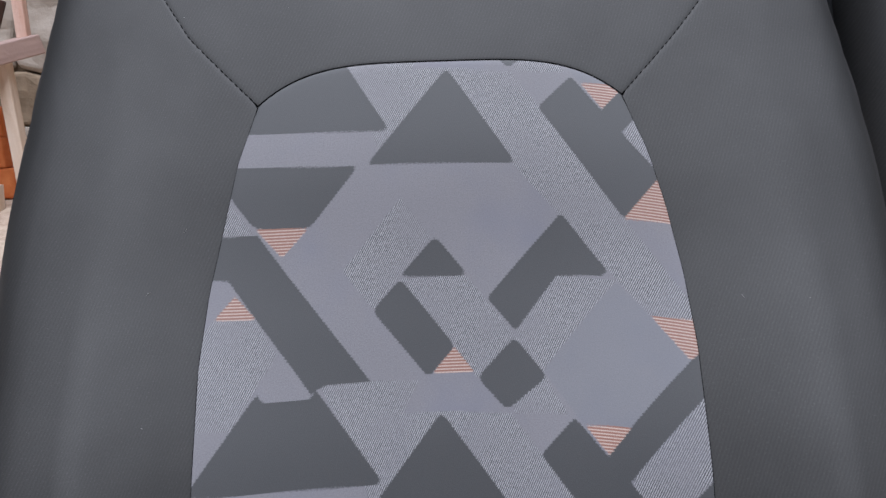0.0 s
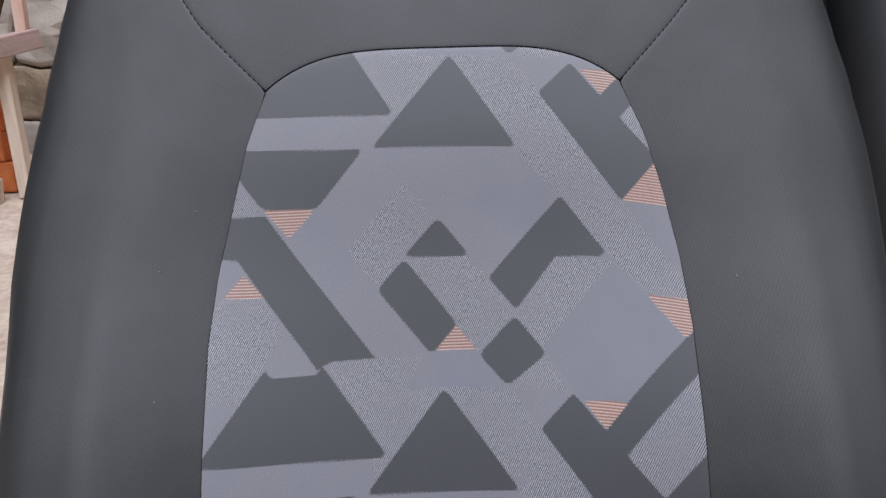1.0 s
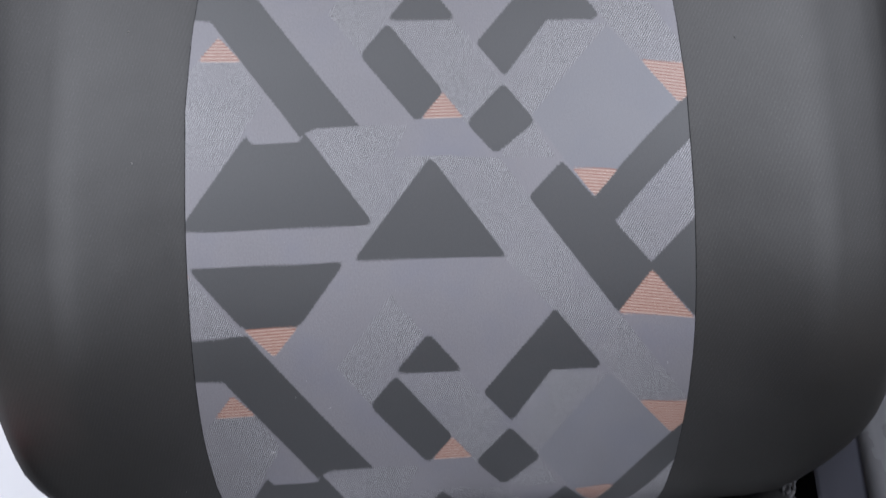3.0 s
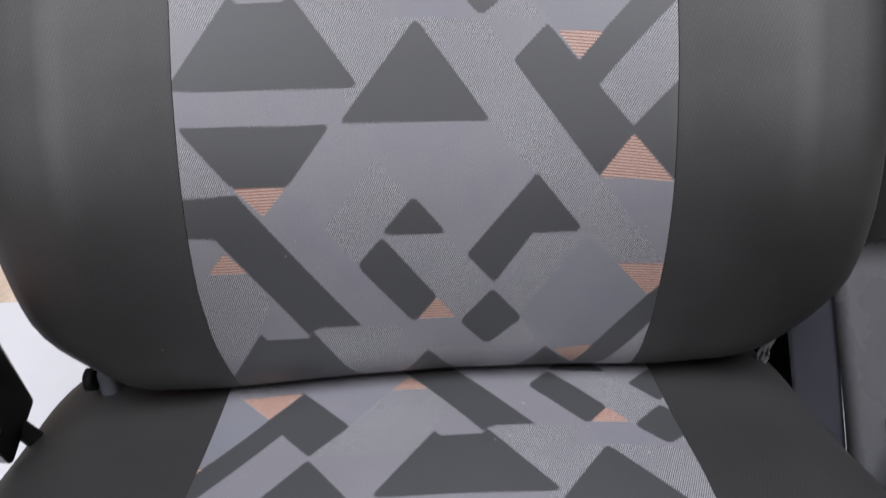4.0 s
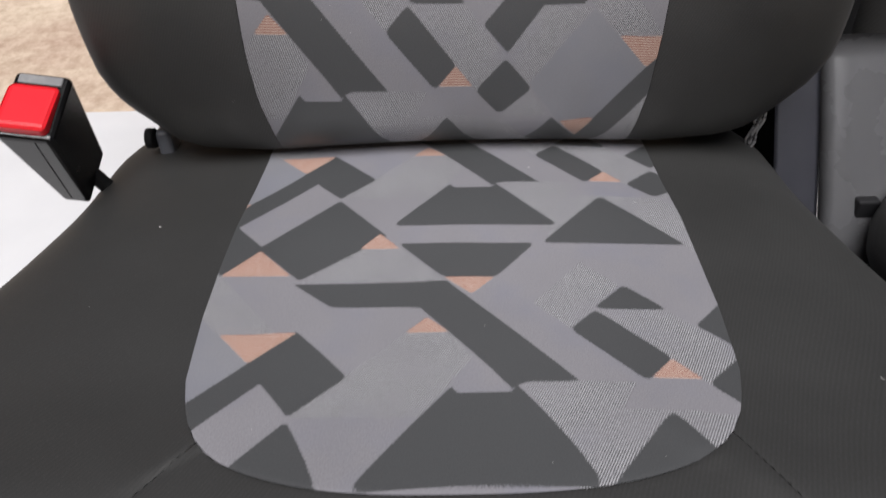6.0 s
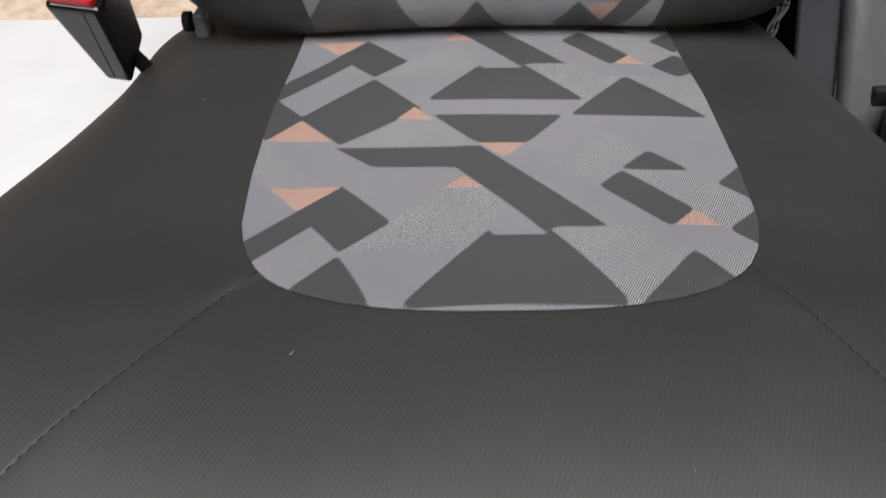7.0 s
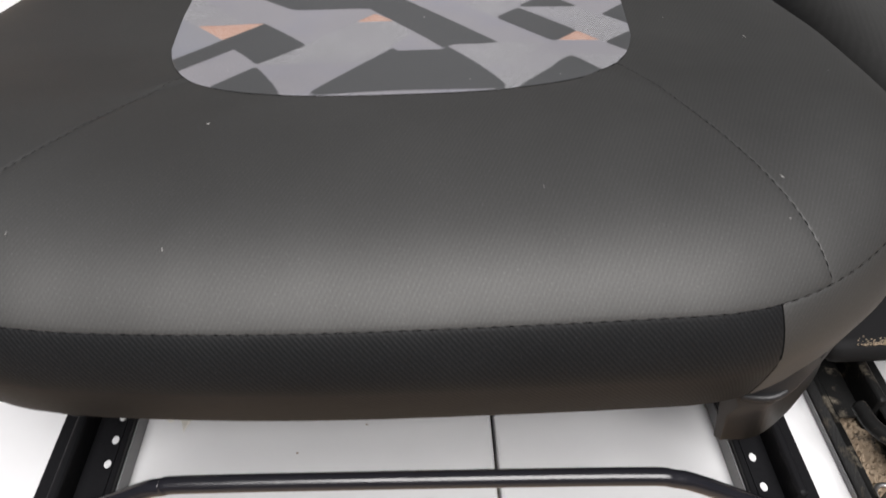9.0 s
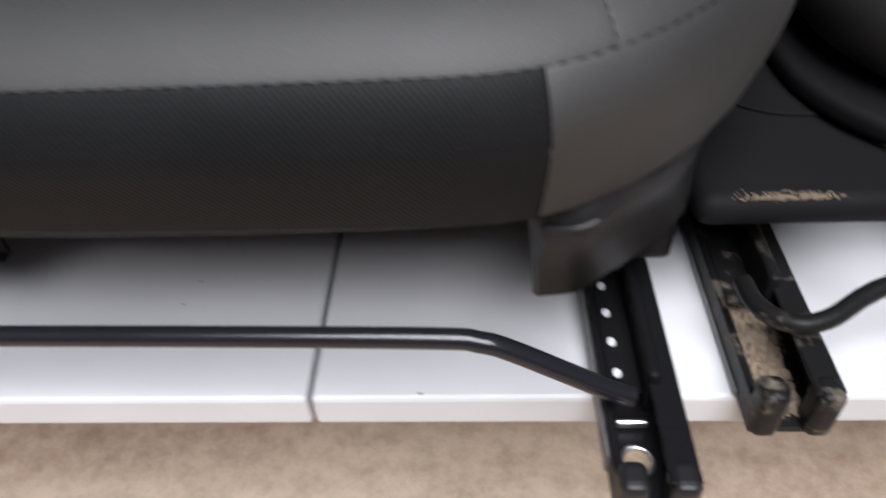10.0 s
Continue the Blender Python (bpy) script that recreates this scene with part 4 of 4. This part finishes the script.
def rounded_slab(x0, x1, y0, y1, z0, z1, corner, bend):
    """A block with rounded plan corners, whose upper and lower edges bend over."""
    bm = bmesh.new()
    layer = bm.loops.layers.uv.new("UVMap")
    outline = []
    for cx, cy, a0 in ((x1 - corner, y1 - corner, 0), (x0 + corner, y1 - corner, 90), (x0 + corner, y0 + corner, 180), (x1 - corner, y0 + corner, 270)):
        for i in range(9):
            a = radians(a0 + 90 * i / 8)
            outline.append((cx, cy, math.cos(a), math.sin(a)))
    levels = [(bend * (1 - math.sin(t)), z0 + bend * (1 - math.cos(t))) for t in (0.0, 0.4, 0.8, 1.2, 1.5708)]
    levels += [(bend * (1 - math.cos(t)), z1 - bend * (1 - math.sin(t))) for t in (0.0, 0.4, 0.8, 1.2, 1.5708)]
    rings = []
    for inset, z in levels:
        rings.append([bm.verts.new((cx + (corner - inset) * nx, cy + (corner - inset) * ny, z)) for cx, cy, nx, ny in outline])
    n = len(outline)
    for a, b in zip(rings, rings[1:]):
        for i in range(n):
            bm.faces.new((a[i], a[(i + 1) % n], b[(i + 1) % n], b[i])).smooth = True
    bm.faces.new(rings[0][::-1])
    bm.faces.new(rings[-1])
    for f in bm.faces:
        for loop in f.loops:
            loop[layer].uv = (loop.vert.co.x + 0.3 * loop.vert.co.y, loop.vert.co.z + loop.vert.co.y)
    return bm


part("cushion", rounded_slab(0.302, 0.84, -0.030, 0.36, 0.098, 0.172, 0.10, 0.034), CLOTH, other)
part("cushion_skirt", rounded_slab(0.296, 0.845, -0.040, 0.36, 0.084, 0.0975, 0.10, 0.005), DULL_PLASTIC, other)
tilt = Matrix.Translation((0.56, 0.46, 0.20)) @ pose(0, 0, 0, -15, 0, 0)
part("backrest", with_uv(pad_block((-0.200, -0.02, -0.05), (0.28, 0.12, 0.60), 0.055, tilt)), CLOTH, other)
part("backrest_side", with_uv(pad_block((-0.255, 0.03, -0.06), (-0.2005, 0.13, 0.58), 0.022, tilt, 4)), CLOTH_FRONT, other)
nrail = seat_rail(other, 0.253, 0.289, -0.117, 0.37, DIRTY_STEEL, -0.05, 0.028, reflect_top=0.005)
bm = bmesh.new()
cols, rows_d = 12, 60
lay = []
for i in range(rows_d + 1):
    y = -0.112 + 0.117 * i / rows_d
    row = []
    for k in range(cols + 1):
        x = 0.2615 + 0.0185 * k / cols
        bump = noise.fractal(Vector((x * 380, y * 380, 3.0)), 0.7, 2.0, 5)
        row.append(bm.verts.new((x, y, 0.0042 + max(0.0, 0.0014 + 0.0040 * bump))))
    lay.append(row)
for i in range(rows_d):
    for k in range(cols):
        bm.faces.new((lay[i][k], lay[i][k + 1], lay[i + 1][k + 1], lay[i + 1][k]))
for k in range(160):
    p = Vector((random.uniform(0.262, 0.280), random.uniform(-0.113, 0.0), 0.0058))
    r = random.uniform(0.0004, 0.0012)
    made = bmesh.ops.create_icosphere(bm, subdivisions=1, radius=r)["verts"]
    for v in made:
        v.co = Vector((v.co.x * random.uniform(0.7, 1.4), v.co.y * random.uniform(0.7, 1.4), v.co.z * 0.6)) + p
SAND = worn_paint("dry_dirt", (0.26, 0.20, 0.14), (0.05, 0.045, 0.04), 0.48, 0.9)
tagged(part("dirt", bm, SAND, nrail, "sandy dirt caked in the channel"), kind="stuff")
part("bolt_hole", ring(bmesh.new(), (0.2685, -0.098, 0.0075), 0.0065, 0.0016), BRIGHT_STEEL, nrail)
part("front_pan", pad_block((0.232, -0.048, 0.064), (0.335, 0.20, 0.082), 0.008, None, 3), DULL_PLASTIC, other)
part("inner_cover", rounded_slab(0.250, 0.40, 0.02, 0.34, 0.0825, 0.0838, 0.05, 0.0006), DULL_PLASTIC, other)
bm = bmesh.new()
for k in range(520):
    p = Vector((random.triangular(0.246, 0.300, 0.275), -0.0455 + random.uniform(-0.0008, 0.006) * random.random(), 0.0815 + random.gauss(0, 0.0006)))
    made = bmesh.ops.create_icosphere(bm, subdivisions=1, radius=random.uniform(0.00015, 0.00048))["verts"]
    for v in made:
        v.co = Vector((v.co.x * 1.5, v.co.y, v.co.z * 0.7)) + p
tagged(part("dirt", bm, SAND, other, "dry dirt along the pan's edge"), kind="stuff")
nbar = smooth_path([(0.258, -0.058, 0.040), (0.259, -0.074, 0.042), (0.268, -0.087, 0.044), (0.285, -0.088, 0.046), (0.34, -0.066, 0.052), (0.50, -0.06, 0.06), (0.80, -0.06, 0.06)], 8)
part("lift_bar", tube(bmesh.new(), nbar, 0.0046, 14), DIRTY_STEEL, other)

# ---- things in the yard behind, and an added unseen front wall blocking low light ----
bm = bmesh.new()
box(bm, (-7.0, -3.6, -0.40), (7.0, -3.35, 1.9), 0.01)
tagged(part("wall_south", bm, STONE), kind="structure")

wall = tagged(new("wall_north"), kind="structure")
bm = bmesh.new()
box(bm, (-7.0, 4.35, 0.30), (7.0, 4.6, 2.0), 0.01)
part("wall_body", bm, STONE, wall)
rng = random.Random(5)
z = 0.42
for h, stuff, proud in ((0.20, PALE_STONE, 0.05), (0.31, STONE, 0.0), (0.44, PALE_STONE, 0.02), (0.36, STONE, 0.0)):
    x = -3.6
    while x < -0.9:
        w = rng.uniform(0.35, 0.8)
        bm = bmesh.new()
        box(bm, (x + 0.006, 4.30 - proud - rng.uniform(0, 0.03), z + 0.006), (x + w - 0.006, 4.349, z + h - 0.006), 0.03, 3)
        bmesh.ops.subdivide_edges(bm, edges=[e for e in bm.edges if e.calc_length() > 0.1], cuts=5, use_grid_fill=True)
        for v in bm.verts:
            v.co += 0.045 * Vector((noise.noise(v.co * 5), noise.noise(v.co * 6 + Vector((9, 0, 0))) * 0.8, noise.noise(v.co * 5 + Vector((0, 7, 0)))))
        part("stone", bm, stuff, wall)
        x += w
    z += h


def timber(name, label, size, m, material):
    ob = part(name, box(bmesh.new(), tuple(-c / 2 for c in size), tuple(c / 2 for c in size), 0.006, 2), material)
    ob.matrix_world = m
    return tagged(ob, label, "timber")


def between(a, b, roll=0):
    a, b = Vector(a), Vector(b)
    return Matrix.Translation((a + b) / 2) @ (b - a).to_track_quat("Z", "Y").to_matrix().to_4x4() @ pose(0, 0, 0, 0, 0, roll)


timber("timber_post", "pale sawn timber post standing among bricks", (0.062, 0.055, 0.64), between((-1.758, 3.37, 0.27), (-1.790, 3.37, 0.905)), TIMBER)
timber("timber_board", "pinkish timber board lying on a post's top", (0.14, 0.085, 0.95), between((-2.18, 2.70, 0.705), (-1.70, 3.50, 0.985)), PINK_TIMBER)
timber("timber_post", "salmon pink timber offcut standing on a board", (0.046, 0.05, 0.60), between((-1.727, 3.456, 1.00), (-1.735, 3.456, 1.60)), SALMON_TIMBER)
timber("timber_post", "short pale timber stump on the yard", (0.060, 0.06, 0.24), between((-1.880, 3.30, 0.16), (-1.870, 3.30, 0.33)), TIMBER)
# Dark slab put in for the shade of a hollow by the wall.
timber("timber_plank", "dark slab standing in for a shaded hollow by the stone wall", (0.20, 0.05, 0.95), between((-2.32, 3.75, 0.34), (-2.08, 3.95, 1.25)), HOLLOW_DARK)


def clay_brick(m):
    bm = bmesh.new()
    box(bm, (-0.11, -0.055, -0.07), (0.11, 0.055, 0.07), 0.010, 3)
    ob = part("clay_brick", bm, BRICK)
    ob.matrix_world = m
    return tagged(ob, "orange fired clay brick standing on the yard", "brick", "clay bricks")


for x, y, z, rz in ((-1.950, 3.47, 0.360, 6), (-1.975, 3.48, 0.500, -4), (-1.985, 3.475, 0.640, 9)):
    clay_brick(pose(x, y, z, 0, 0, rz))


def lint(surface, places, seed):
    """Specks of lint and short pale fibres lying on cloth."""
    rng = random.Random(seed)
    bm = bmesh.new()
    for _ in range(places[0]):
        a, b = rng.uniform(*places[1]), rng.uniform(*places[2])
        p = surface(a, b)
        n = (surface(a + 0.0005, b) - p).cross(surface(a, b + 0.0005) - p).normalized()
        along = n.cross(Vector((rng.uniform(-1, 1), rng.uniform(-1, 1), rng.uniform(-1, 1)))).normalized()
        side = n.cross(along)
        length, width = rng.choice((0.0003, 0.0004, 0.0004, 0.0014)), 0.00016
        q = p + n * 0.0004
        vs = [bm.verts.new(q + along * length), bm.verts.new(q + side * width), bm.verts.new(q - along * length), bm.verts.new(q - side * width), bm.verts.new(q + n * 0.0003)]
        for i in range(4):
            bm.faces.new((vs[i], vs[(i + 1) % 4], vs[4]))
    return bm


LINT = Mat("pale_lint", (0.55, 0.54, 0.52), 0.9).m
tagged(part("lint", lint(cushion_surface, (26, (-0.24, 0.22), (-0.09, 0.33)), 3), LINT, car_seat, "pale specks of lint"), kind="stuff")
tagged(part("lint", lint(back_surface, (20, (-0.21, 0.21), (0.02, 0.52)), 4), LINT, car_seat, "pale specks of lint"), kind="stuff")
